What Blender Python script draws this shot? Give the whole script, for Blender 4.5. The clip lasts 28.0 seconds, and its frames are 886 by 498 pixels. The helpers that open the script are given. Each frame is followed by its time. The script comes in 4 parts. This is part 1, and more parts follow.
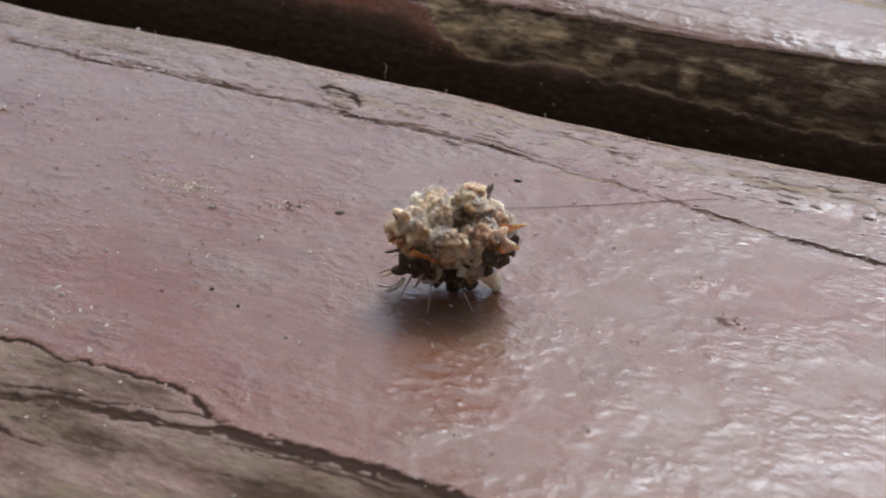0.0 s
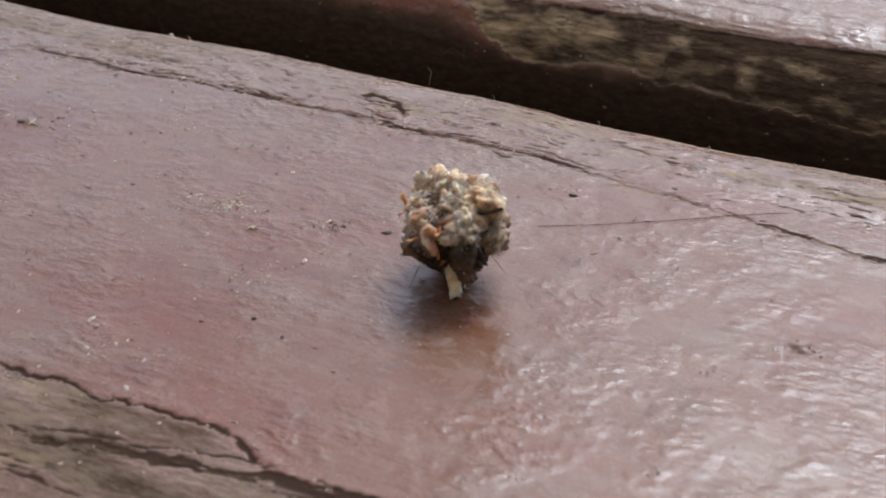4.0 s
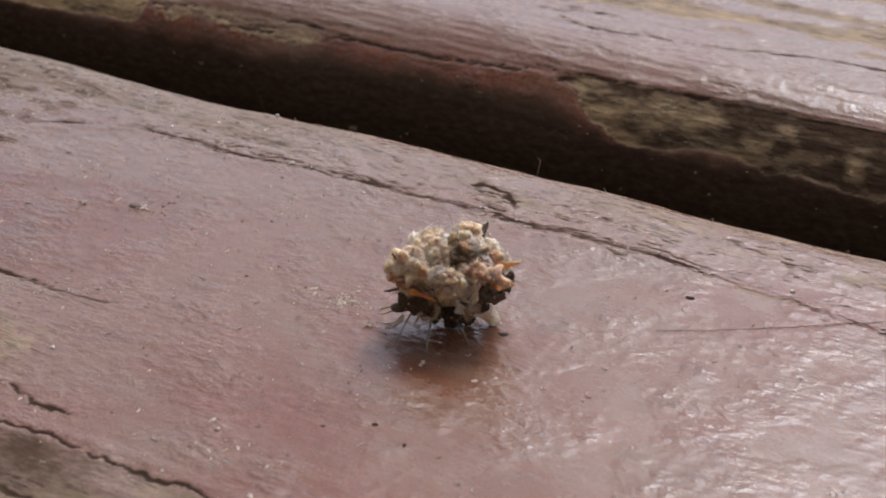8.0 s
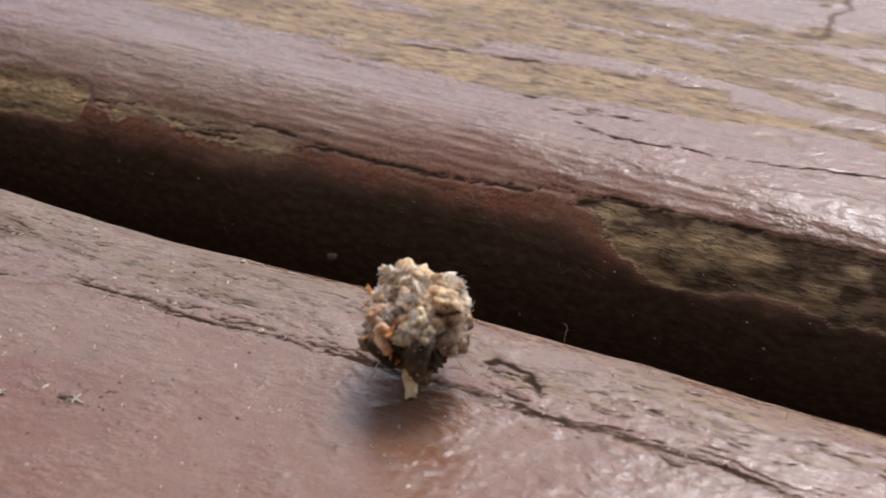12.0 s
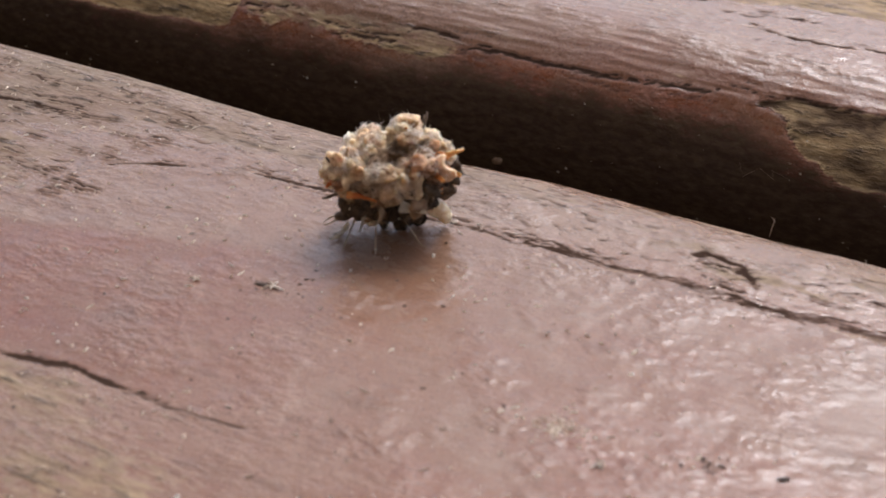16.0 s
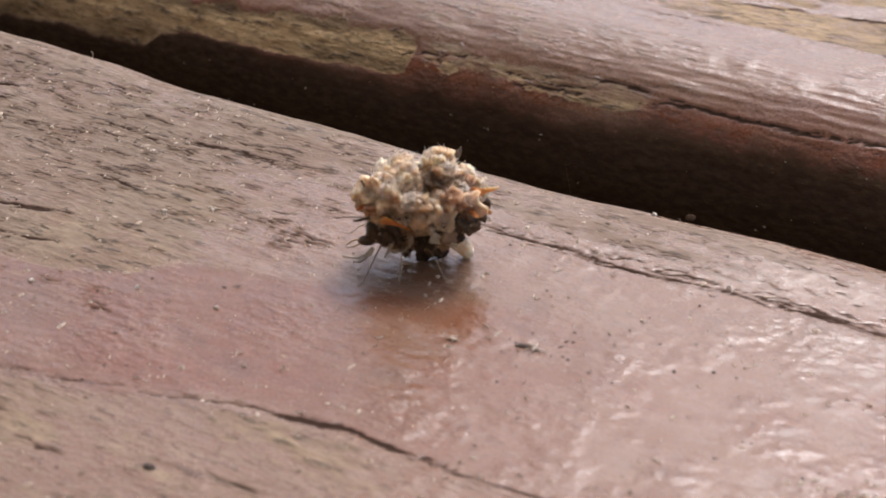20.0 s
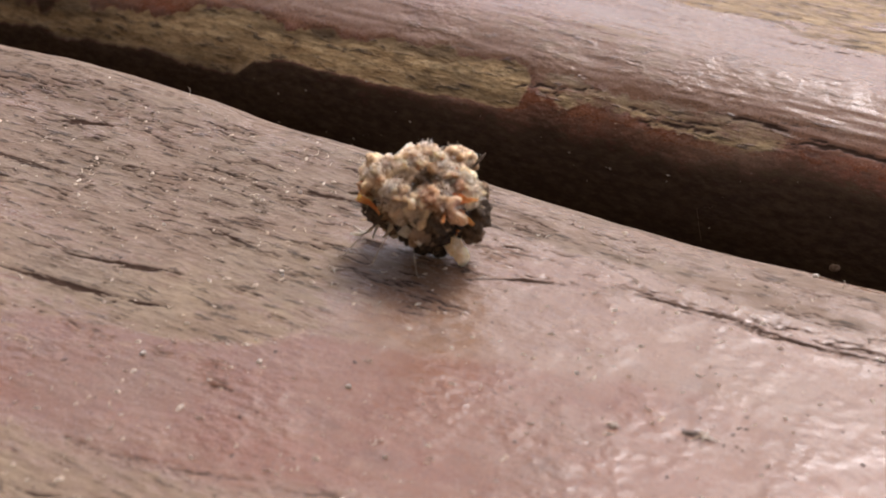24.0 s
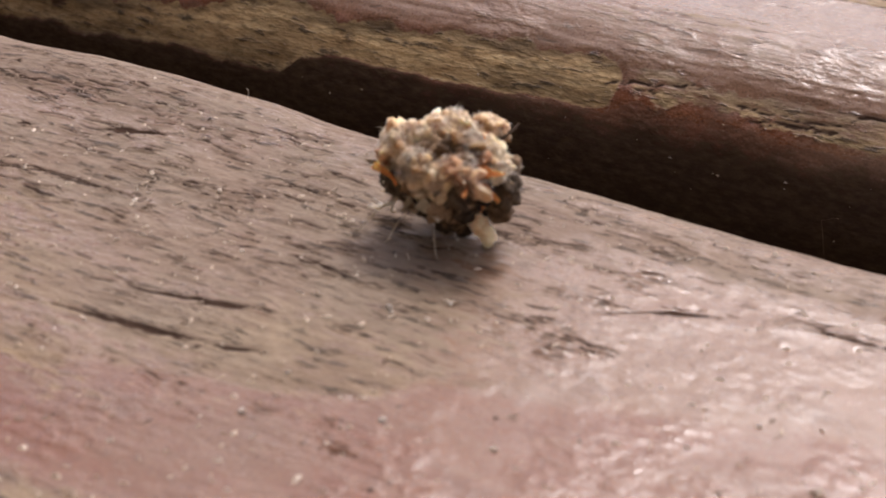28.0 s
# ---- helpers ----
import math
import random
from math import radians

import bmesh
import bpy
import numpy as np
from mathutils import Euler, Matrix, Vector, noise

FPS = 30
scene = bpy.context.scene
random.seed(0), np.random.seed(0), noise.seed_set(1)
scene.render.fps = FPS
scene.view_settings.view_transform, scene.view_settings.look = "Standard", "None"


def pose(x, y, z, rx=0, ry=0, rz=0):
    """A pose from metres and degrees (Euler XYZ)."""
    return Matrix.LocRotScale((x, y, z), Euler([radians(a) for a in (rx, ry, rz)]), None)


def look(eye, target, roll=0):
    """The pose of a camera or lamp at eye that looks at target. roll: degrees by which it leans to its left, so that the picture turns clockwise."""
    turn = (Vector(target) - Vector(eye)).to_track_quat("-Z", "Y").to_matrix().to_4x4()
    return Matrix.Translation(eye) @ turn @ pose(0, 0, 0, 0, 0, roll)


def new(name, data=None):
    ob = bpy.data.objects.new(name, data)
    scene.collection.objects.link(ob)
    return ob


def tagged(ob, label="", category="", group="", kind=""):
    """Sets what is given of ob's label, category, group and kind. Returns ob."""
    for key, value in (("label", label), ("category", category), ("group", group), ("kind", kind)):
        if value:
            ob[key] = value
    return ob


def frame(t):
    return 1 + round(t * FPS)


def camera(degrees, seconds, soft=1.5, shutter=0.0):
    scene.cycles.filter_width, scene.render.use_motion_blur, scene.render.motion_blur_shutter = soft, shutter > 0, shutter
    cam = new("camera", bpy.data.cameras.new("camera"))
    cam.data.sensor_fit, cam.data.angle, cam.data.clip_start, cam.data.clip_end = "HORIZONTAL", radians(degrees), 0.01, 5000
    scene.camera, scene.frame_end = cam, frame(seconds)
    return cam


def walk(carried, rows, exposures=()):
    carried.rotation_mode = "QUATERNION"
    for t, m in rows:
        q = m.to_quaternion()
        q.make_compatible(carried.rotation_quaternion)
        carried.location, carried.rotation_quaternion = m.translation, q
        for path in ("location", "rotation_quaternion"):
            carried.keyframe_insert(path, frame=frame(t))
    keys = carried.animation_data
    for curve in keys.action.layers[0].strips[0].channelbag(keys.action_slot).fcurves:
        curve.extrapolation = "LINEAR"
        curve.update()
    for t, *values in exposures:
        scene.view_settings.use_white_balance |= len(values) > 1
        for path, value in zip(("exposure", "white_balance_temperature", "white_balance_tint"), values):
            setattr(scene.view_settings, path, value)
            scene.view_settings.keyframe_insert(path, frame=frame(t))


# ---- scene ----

MM = 0.001          # the plan below is in millimetres

# ---- camera and its way ----
cam = camera(30.25, 28.0, soft=1.8)
cam.data.dof.use_dof = True
cam.data.dof.focus_distance = 0.088
cam.data.dof.aperture_fstop = 120.0
PATH = [
    (0, (53.65, -77.56, 42.32), (22.93, -15.52, 2.24), 0.64),
    (0.5, (53.05, -75.53, 41.25), (22.15, -14.40, -0.08), 0.24),
    (1, (53.47, -74.26, 40.91), (22.29, -13.74, -1.11), -0.12),
    (1.5, (53.84, -73.75, 40.65), (23.23, -12.86, -1.23), 0.09),
    (2, (53.60, -73.16, 40.93), (22.97, -12.05, -0.63), -0.03),
    (2.5, (52.63, -73.30, 41.31), (21.64, -12.19, 0.02), -0.19),
    (3, (50.96, -73.69, 41.21), (19.49, -12.72, 0.07), -0.48),
    (3.5, (50.00, -73.71, 41.47), (18.04, -12.94, 0.42), -0.71),
    (4, (50.46, -73.54, 42.01), (18.62, -12.71, 0.95), -0.67),
    (4.5, (50.39, -73.15, 42.86), (18.77, -12.11, 1.94), -0.45),
    (6.5, (51.76, -72.33, 44.54), (19.03, -11.50, 4.19), -0.57),
    (7, (49.79, -71.73, 44.57), (16.00, -11.54, 4.15), -0.77),
    (7.5, (47.59, -72.12, 44.86), (13.76, -11.90, 4.50), -0.56),
    (8, (46.16, -73.19, 45.01), (12.04, -12.83, 5.11), -0.43),
    (8.5, (45.46, -72.55, 44.79), (10.98, -12.34, 4.96), -0.40),
    (9, (44.97, -72.10, 45.01), (10.55, -11.80, 5.27), -0.29),
    (9.5, (43.02, -72.23, 43.21), (8.69, -12.09, 3.16), -0.26),
    (10, (39.64, -69.17, 44.48), (5.81, -9.37, 3.50), -0.02),
    (10.5, (36.74, -65.86, 43.81), (3.25, -5.56, 3.29), 0.01),
    (11, (35.60, -62.49, 44.36), (2.27, -1.89, 4.14), 0.07),
    (11.5, (35.66, -58.73, 44.17), (2.98, 2.43, 4.28), 0.18),
    (12, (34.27, -56.14, 43.65), (1.72, 5.12, 3.80), -0.07),
    (12.5, (32.29, -55.61, 42.44), (0.07, 5.37, 1.90), -0.25),
    (14.5, (30.30, -55.26, 41.26), (-2.68, 4.97, 0.22), -0.60),
    (15, (28.29, -56.53, 39.50), (-5.04, 3.64, -1.34), -0.51),
    (15.5, (27.87, -57.04, 39.10), (-5.75, 2.55, -2.35), -0.48),
    (16, (27.41, -59.11, 39.21), (-6.58, 0.33, -2.17), -0.48),
    (16.5, (24.76, -58.22, 39.65), (-9.35, 1.49, -1.23), -0.13),
    (17, (20.63, -58.96, 38.02), (-14.00, 0.61, -2.63), 0.12),
    (17.5, (20.68, -58.97, 38.11), (-13.94, 0.20, -3.13), 0.35),
    (18, (20.57, -58.54, 38.20), (-14.00, 0.56, -3.19), 0.59),
    (18.5, (20.07, -58.56, 38.60), (-14.44, 0.65, -2.68), 0.68),
    (19, (19.54, -59.88, 40.13), (-14.26, 0.40, -0.17), 1.12),
    (19.5, (17.31, -63.82, 40.06), (-15.95, -2.91, 0.27), 1.22),
    (20, (15.67, -63.55, 39.23), (-18.02, -2.86, -0.55), 0.87),
    (20.5, (14.22, -62.96, 39.27), (-19.94, -2.49, -0.43), 0.59),
    (22.5, (12.43, -60.09, 38.66), (-22.21, 0.02, -1.17), 0.03),
    (23, (11.57, -60.98, 38.78), (-23.29, -0.93, -0.95), -0.07),
    (23.5, (8.86, -60.93, 38.74), (-25.99, -1.05, -1.24), 0.02),
    (24, (7.51, -59.34, 38.78), (-27.39, 0.32, -1.51), 0.34),
    (24.5, (3.32, -59.51, 37.51), (-31.73, 0.55, -2.04), 0.47),
    (25, (4.29, -60.02, 36.64), (-30.93, -0.41, -3.44), 0.74),
    (25.5, (-0.73, -59.30, 37.01), (-34.73, 1.26, -2.70), 1.56),
    (26, (-3.29, -57.10, 36.20), (-34.65, 4.70, -3.75), 2.63),
    (26.5, (-4.32, -55.75, 36.15), (-35.10, 6.16, -4.10), 2.61),
    (27, (-4.61, -55.41, 35.34), (-36.14, 6.14, -4.88), 1.87),
    (27.5, (-4.55, -54.47, 34.92), (-36.70, 6.56, -5.61), 1.23),
    (28, (-4.16, -54.20, 34.68), (-36.51, 6.54, -6.11), 0.78),
]
walk(cam, [(t, look(Vector(e) * MM, Vector(g) * MM, roll)) for t, e, g, roll in PATH],
     exposures=[(0.0, 0.90, 5450, 6), (8.0, 0.93, 5750, 10), (20.0, 1.18, 6150, 14), (28.0, 1.22, 6350, 16)])

# ---- light: a bright hazy sky beyond the slats ----
SUN_HIGH, SUN_ROUND = 53.0, -3.0
world = bpy.data.worlds.new("sky")
scene.world = world
world.use_nodes = True
wn = world.node_tree.nodes
sky = wn.new("ShaderNodeTexSky")
sky.sky_type = "NISHITA"
sky.sun_disc = False
sky.sun_elevation = radians(SUN_HIGH)
sky.sun_rotation = radians(SUN_ROUND)
sky.air_density, sky.dust_density, sky.ozone_density = 0.9, 4.0, 0.6
wn["Background"].inputs["Strength"].default_value = 0.13
world.node_tree.links.new(sky.outputs[0], wn["Background"].inputs["Color"])
lamp = bpy.data.lights.new("sun", "SUN")
lamp.energy, lamp.angle, lamp.color = 1.15, radians(18), (1.0, 1.0, 1.0)
sun = new("sun", lamp)
sun_dir = Vector((math.sin(radians(SUN_ROUND)) * math.cos(radians(SUN_HIGH)),
                  math.cos(radians(SUN_ROUND)) * math.cos(radians(SUN_HIGH)), math.sin(radians(SUN_HIGH))))
sun.matrix_world = look(sun_dir * 2, (0, 0, 0))


# ---- small tools ----
def lattice(ix, iy, seed):
    """Random numbers 0..1 on a whole-number lattice."""
    n = (ix.astype(np.int64) * 374761393 + iy.astype(np.int64) * 668265263 + seed * 974634777) & 0xFFFFFFFF
    n = ((n ^ (n >> 13)) * 1274126177) & 0xFFFFFFFF
    return ((n ^ (n >> 16)) & 0xFFFFFF) / float(0xFFFFFF)


def vnoise(x, y, seed=0):
    """Smooth noise, -1..1."""
    ix, iy = np.floor(x), np.floor(y)
    fx, fy = x - ix, y - iy
    fx, fy = fx * fx * (3 - 2 * fx), fy * fy * (3 - 2 * fy)
    a, b = lattice(ix, iy, seed), lattice(ix + 1, iy, seed)
    c, d = lattice(ix, iy + 1, seed), lattice(ix + 1, iy + 1, seed)
    return 2 * ((a * (1 - fx) + b * fx) * (1 - fy) + (c * (1 - fx) + d * fx) * fy) - 1


def fbm(x, y, seed=0, octaves=4):
    out, gain, total = 0 * x, 1.0, 0.0
    for k in range(octaves):
        out = out + gain * vnoise(x * 2**k, y * 2**k, seed + 17 * k)
        total += gain
        gain *= 0.5
    return out / total


def step(a, b, v):
    v = np.clip((v - a) / (b - a), 0, 1)
    return v * v * (3 - 2 * v)


def part(name, bm, material, parent, label=""):
    """Links a bmesh as one mesh object under a thing or a part."""
    me = bpy.data.meshes.new(name)
    bm.to_mesh(me)
    bm.free()
    if material:
        me.materials.append(material)
    return child(name, me, parent, label)


def child(name, me, parent, label=""):
    ob = new(name, me)
    ob.parent = parent
    if label:
        tagged(ob, label)
    return ob


def smooth(me):
    me.polygons.foreach_set("use_smooth", [True] * len(me.polygons))


# ---- materials ----
def material(name):
    m = bpy.data.materials.new(name)
    m.use_nodes = True
    n = m.node_tree.nodes
    return m, n, m.node_tree.links, n["Principled BSDF"]


def tex_noise(n, l, vec, scale, detail=5, rough=0.6, stretch=None):
    """A noise in millimetres of the object's own space; stretch: scale along x, y, z."""
    mp = n.new("ShaderNodeMapping")
    mp.inputs["Scale"].default_value = [1000 * v for v in (stretch or (1, 1, 1))]
    l.new(vec, mp.inputs["Vector"])
    t = n.new("ShaderNodeTexNoise")
    t.inputs["Scale"].default_value = scale
    t.inputs["Detail"].default_value = detail
    t.inputs["Roughness"].default_value = rough
    l.new(mp.outputs[0], t.inputs["Vector"])
    return t.outputs["Fac"]


def ramp(n, l, fac, stops):
    r = n.new("ShaderNodeValToRGB")
    el = r.color_ramp.elements
    while len(el) < len(stops):
        el.new(0.5)
    for e, (at, c) in zip(el, stops):
        e.position, e.color = at, (*c, 1)
    l.new(fac, r.inputs[0])
    return r.outputs[0]


def mix(n, l, fac, a, b, kind="MIX"):
    m = n.new("ShaderNodeMix")
    m.data_type, m.blend_type = "RGBA", kind
    for v, sock in ((fac, m.inputs[0]), (a, m.inputs[6]), (b, m.inputs[7])):
        if isinstance(v, (float, int)):
            sock.default_value = v
        elif isinstance(v, tuple):
            sock.default_value = (*v, 1)
        else:
            l.new(v, sock)
    return m.outputs[2]


def maths(n, l, op, a, b):
    m = n.new("ShaderNodeMath")
    m.operation = op
    for v, sock in ((a, m.inputs[0]), (b, m.inputs[1])):
        if isinstance(v, (float, int)):
            sock.default_value = v
        else:
            l.new(v, sock)
    return m.outputs[0]


def bump(n, l, height, strength, distance, normal=None):
    b = n.new("ShaderNodeBump")
    b.inputs["Strength"].default_value = strength
    b.inputs["Distance"].default_value = distance
    l.new(height, b.inputs["Height"])
    if normal:
        l.new(normal, b.inputs["Normal"])
    return b.outputs[0]


def weathered_paint():
    """Red-brown paint on a wooden slat, worn to grey wood where 'bare' says so, with dirt in its cracks."""
    m, n, l, bsdf = material("weathered_brown_paint")
    vec = n.new("ShaderNodeTexCoord").outputs["Object"]
    at = {}
    for key in ("bare", "crack", "fade", "grime_shade"):
        a = n.new("ShaderNodeAttribute")
        a.attribute_name = key
        at[key] = a.outputs["Fac"]
    at["crack"] = ramp(n, l, at["crack"], [(0.06, (0, 0, 0)), (0.66, (1, 1, 1))])
    blotch = tex_noise(n, l, vec, 0.14, 6, 0.62, (0.6, 1, 1))
    fine = tex_noise(n, l, vec, 2.0, 4, 0.7, (0.45, 1, 1))
    grain = tex_noise(n, l, vec, 1.0, 6, 0.75, (0.40, 1.7, 1.7))
    check = tex_noise(n, l, vec, 1.0, 5, 0.65, (0.55, 2.0, 2.0))
    grit = tex_noise(n, l, vec, 6.0, 3, 0.75)
    paint = ramp(n, l, blotch, [(0.36, (0.138, 0.040, 0.016)), (0.50, (0.131, 0.046, 0.0185)), (0.64, (0.140, 0.070, 0.038))])
    paint = mix(n, l, at["fade"], paint, (0.178, 0.107, 0.065))
    paint = mix(n, l, maths(n, l, "MULTIPLY", ramp(n, l, fine, [(0.52, (0, 0, 0)), (0.75, (1, 1, 1))]), 0.30), paint, (0.15, 0.095, 0.073))
    paint = mix(n, l, maths(n, l, "MULTIPLY", ramp(n, l, grit, [(0.30, (1, 1, 1)), (0.46, (0, 0, 0))]), 0.75), paint, (0.035, 0.017, 0.012))
    paint = mix(n, l, maths(n, l, "MULTIPLY", ramp(n, l, grit, [(0.54, (0, 0, 0)), (0.70, (1, 1, 1))]), 0.45), paint, (0.22, 0.15, 0.12))
    film = tex_noise(n, l, vec, 0.55, 5, 0.7, (0.35, 1.3, 1.0))
    paint = mix(n, l, maths(n, l, "MULTIPLY", ramp(n, l, film, [(0.50, (0, 0, 0)), (0.68, (1, 1, 1))]), 0.34), paint, (0.198, 0.122, 0.077))
    smudge = tex_noise(n, l, vec, 0.33, 5, 0.62, (0.7, 1.2, 1.0))
    paint = mix(n, l, maths(n, l, "MULTIPLY", ramp(n, l, smudge, [(0.57, (0, 0, 0)), (0.70, (1, 1, 1))]), 0.32), paint, (0.060, 0.034, 0.022))
    wood = ramp(n, l, grain, [(0.30, (0.160, 0.096, 0.042)), (0.46, (0.320, 0.212, 0.100)), (0.66, (0.430, 0.310, 0.158))])
    stain = tex_noise(n, l, vec, 0.42, 5, 0.68, (0.4, 1, 1))
    flecks = tex_noise(n, l, vec, 1.0, 4, 0.65, (1.3, 3.0, 3.0))
    fleck = ramp(n, l, flecks, [(0.35, (1, 1, 1)), (0.52, (0, 0, 0))])
    wood = mix(n, l, maths(n, l, "MULTIPLY", fleck, 0.5), wood, (0.050, 0.033, 0.017))
    wood = mix(n, l, maths(n, l, "MULTIPLY", ramp(n, l, stain, [(0.50, (0, 0, 0)), (0.66, (1, 1, 1))]), 0.6), wood, (0.055, 0.038, 0.019))
    wood = mix(n, l, ramp(n, l, blotch, [(0.46, (0, 0, 0)), (0.64, (1, 1, 1))]), wood, mix(n, l, 0.5, wood, (0.090, 0.063, 0.031)))
    old = ramp(n, l, grain, [(0.30, (0.112, 0.080, 0.054)), (0.48, (0.158, 0.115, 0.080)), (0.66, (0.196, 0.147, 0.106))])
    old = mix(n, l, ramp(n, l, blotch, [(0.42, (0, 0, 0)), (0.62, (0.42, 0.42, 0.42))]), old, (0.165, 0.098, 0.066))
    old = mix(n, l, maths(n, l, "MULTIPLY", fleck, 0.22), old, (0.045, 0.032, 0.022))
    wood = mix(n, l, at["fade"], wood, old)
    edge = maths(n, l, "ADD", at["bare"], maths(n, l, "MULTIPLY", maths(n, l, "SUBTRACT", fine, 0.5), 0.9))
    edge = maths(n, l, "ADD", edge, maths(n, l, "MULTIPLY", maths(n, l, "SUBTRACT", grain, 0.5), 0.8))
    bare = ramp(n, l, edge, [(0.36, (0, 0, 0)), (0.62, (1, 1, 1))])
    col = mix(n, l, bare, paint, wood)
    # fine dark checks in worn wood
    lines = maths(n, l, "MULTIPLY", ramp(n, l, check, [(0.565, (0, 0, 0)), (0.65, (1, 1, 1))]), ramp(n, l, at["bare"], [(0.2, (0, 0, 0)), (0.6, (1, 1, 1))]))
    col = mix(n, l, maths(n, l, "MULTIPLY", lines, 0.75), col, (0.025, 0.018, 0.012))
    speck = ramp(n, l, grit, [(0.66, (0, 0, 0)), (0.74, (1, 1, 1))])
    col = mix(n, l, maths(n, l, "MULTIPLY", speck, 0.4), col, (0.40, 0.33, 0.25))
    col = mix(n, l, at["crack"], col, (0.038, 0.023, 0.016))
    # dark dirt and the gap's painted-in shade share one dark colour
    grime_shade_mask = maths(n, l, "ADD", at["grime_shade"], maths(n, l, "MULTIPLY", maths(n, l, "SUBTRACT", flecks, 0.5), 0.8))
    grime_shade_mask = ramp(n, l, grime_shade_mask, [(0.30, (0, 0, 0)), (0.80, (1, 1, 1))])
    col = mix(n, l, grime_shade_mask, col, ramp(n, l, flecks, [(0.4, (0.038, 0.023, 0.015)), (0.7, (0.066, 0.044, 0.025))]))
    l.new(col, bsdf.inputs["Base Color"])
    patchy = tex_noise(n, l, vec, 0.5, 5, 0.7, (0.7, 1.2, 1.0))
    rough = ramp(n, l, patchy, [(0.40, (0.13, 0.13, 0.13)), (0.62, (0.36, 0.36, 0.36))])
    rough = mix(n, l, bare, rough, (0.62, 0.62, 0.62))
    rough = mix(n, l, maths(n, l, "MAXIMUM", at["crack"], grime_shade_mask), rough, (0.9, 0.9, 0.9))
    l.new(rough, bsdf.inputs["Roughness"])
    bsdf.inputs["IOR"].default_value = 1.5
    dull = maths(n, l, "MAXIMUM", maths(n, l, "MAXIMUM", at["crack"], grime_shade_mask), maths(n, l, "MULTIPLY", bare, 0.7))
    l.new(maths(n, l, "MULTIPLY", maths(n, l, "SUBTRACT", 1.0, dull), 0.29), bsdf.inputs["Specular IOR Level"])
    wave = tex_noise(n, l, vec, 1.7, 3, 0.5, (0.7, 1.15, 1.0))
    calm = ramp(n, l, tex_noise(n, l, vec, 0.20, 3, 0.6), [(0.44, (0.10, 0.10, 0.10)), (0.62, (1, 1, 1))])
    nb = bump(n, l, maths(n, l, "MULTIPLY", wave, calm), 0.9, 0.00016)
    nb = bump(n, l, grain, 0.15, 0.00006, nb)
    nb = bump(n, l, maths(n, l, "MULTIPLY", check, at["bare"]), 0.6, 0.0003, nb)
    nb = bump(n, l, lines, 0.5, 0.0001, nb)
    nb = bump(n, l, grit, 0.35, 0.00005, nb)
    l.new(nb, bsdf.inputs["Normal"])
    return m


def crumb_material(name, stops, rough=0.9, translucent=0.0):
    m, n, l, bsdf = material(name)
    vec = n.new("ShaderNodeTexCoord").outputs["Object"]
    info = n.new("ShaderNodeObjectInfo").outputs["Random"]
    isle = n.new("ShaderNodeNewGeometry").outputs["Random Per Island"]
    t1 = tex_noise(n, l, vec, 1.6, 6, 0.75)
    t2 = tex_noise(n, l, vec, 9.0, 4, 0.7)
    f = maths(n, l, "ADD", t1, maths(n, l, "MULTIPLY", maths(n, l, "SUBTRACT", info, 0.5), 0.30))
    f = maths(n, l, "ADD", f, maths(n, l, "MULTIPLY", maths(n, l, "SUBTRACT", isle, 0.5), 0.16))
    col = ramp(n, l, f, stops)
    col = mix(n, l, maths(n, l, "MULTIPLY", t2, 0.3), col, mix(n, l, 0.5, col, (0.08, 0.055, 0.035)))
    l.new(col, bsdf.inputs["Base Color"])
    bsdf.inputs["Roughness"].default_value = rough
    bsdf.inputs["Specular IOR Level"].default_value = 0.2
    if translucent:
        bsdf.inputs["Subsurface Weight"].default_value = translucent
        bsdf.inputs["Subsurface Radius"].default_value = (1.0, 0.75, 0.5)
        bsdf.inputs["Subsurface Scale"].default_value = 0.0008
    l.new(bump(n, l, t2, 0.8, 0.00010, bump(n, l, t1, 0.6, 0.0003)), bsdf.inputs["Normal"])
    return m


PAINT = weathered_paint()
TAN = crumb_material("tan_plant_fluff", [(0.30, (0.16, 0.088, 0.045)), (0.5, (0.53, 0.35, 0.195)), (0.70, (0.76, 0.59, 0.39))], translucent=0.6)
CREAM = crumb_material("cream_fluff", [(0.30, (0.28, 0.165, 0.085)), (0.5, (0.72, 0.53, 0.32)), (0.70, (0.90, 0.77, 0.55))], translucent=0.6)
GREY = crumb_material("grey_husk", [(0.25, (0.06, 0.037, 0.02)), (0.5, (0.20, 0.125, 0.07)), (0.75, (0.40, 0.28, 0.17))])
DARK = crumb_material("dark_frass", [(0.25, (0.014, 0.009, 0.006)), (0.5, (0.055, 0.036, 0.021)), (0.75, (0.16, 0.11, 0.065))])
ORANGE = crumb_material("orange_husk", [(0.25, (0.36, 0.065, 0.012)), (0.5, (0.58, 0.13, 0.022)), (0.75, (0.70, 0.25, 0.06))], rough=0.6, translucent=0.5)
PEACH = crumb_material("peach_fluff", [(0.30, (0.22, 0.10, 0.05)), (0.5, (0.52, 0.29, 0.16)), (0.70, (0.74, 0.52, 0.34))], translucent=0.5)
HUSK = crumb_material("pale_husk", [(0.25, (0.16, 0.11, 0.07)), (0.5, (0.40, 0.32, 0.21)), (0.75, (0.62, 0.53, 0.40))], rough=0.5, translucent=0.3)
SKIN = crumb_material("brown_larva_skin", [(0.25, (0.02, 0.013, 0.008)), (0.5, (0.055, 0.034, 0.02)), (0.75, (0.13, 0.085, 0.05))], rough=0.8)
LEGSKIN = crumb_material("pale_leg_skin", [(0.25, (0.20, 0.14, 0.09)), (0.5, (0.36, 0.27, 0.18)), (0.75, (0.52, 0.42, 0.30))], rough=0.4, translucent=0.3)
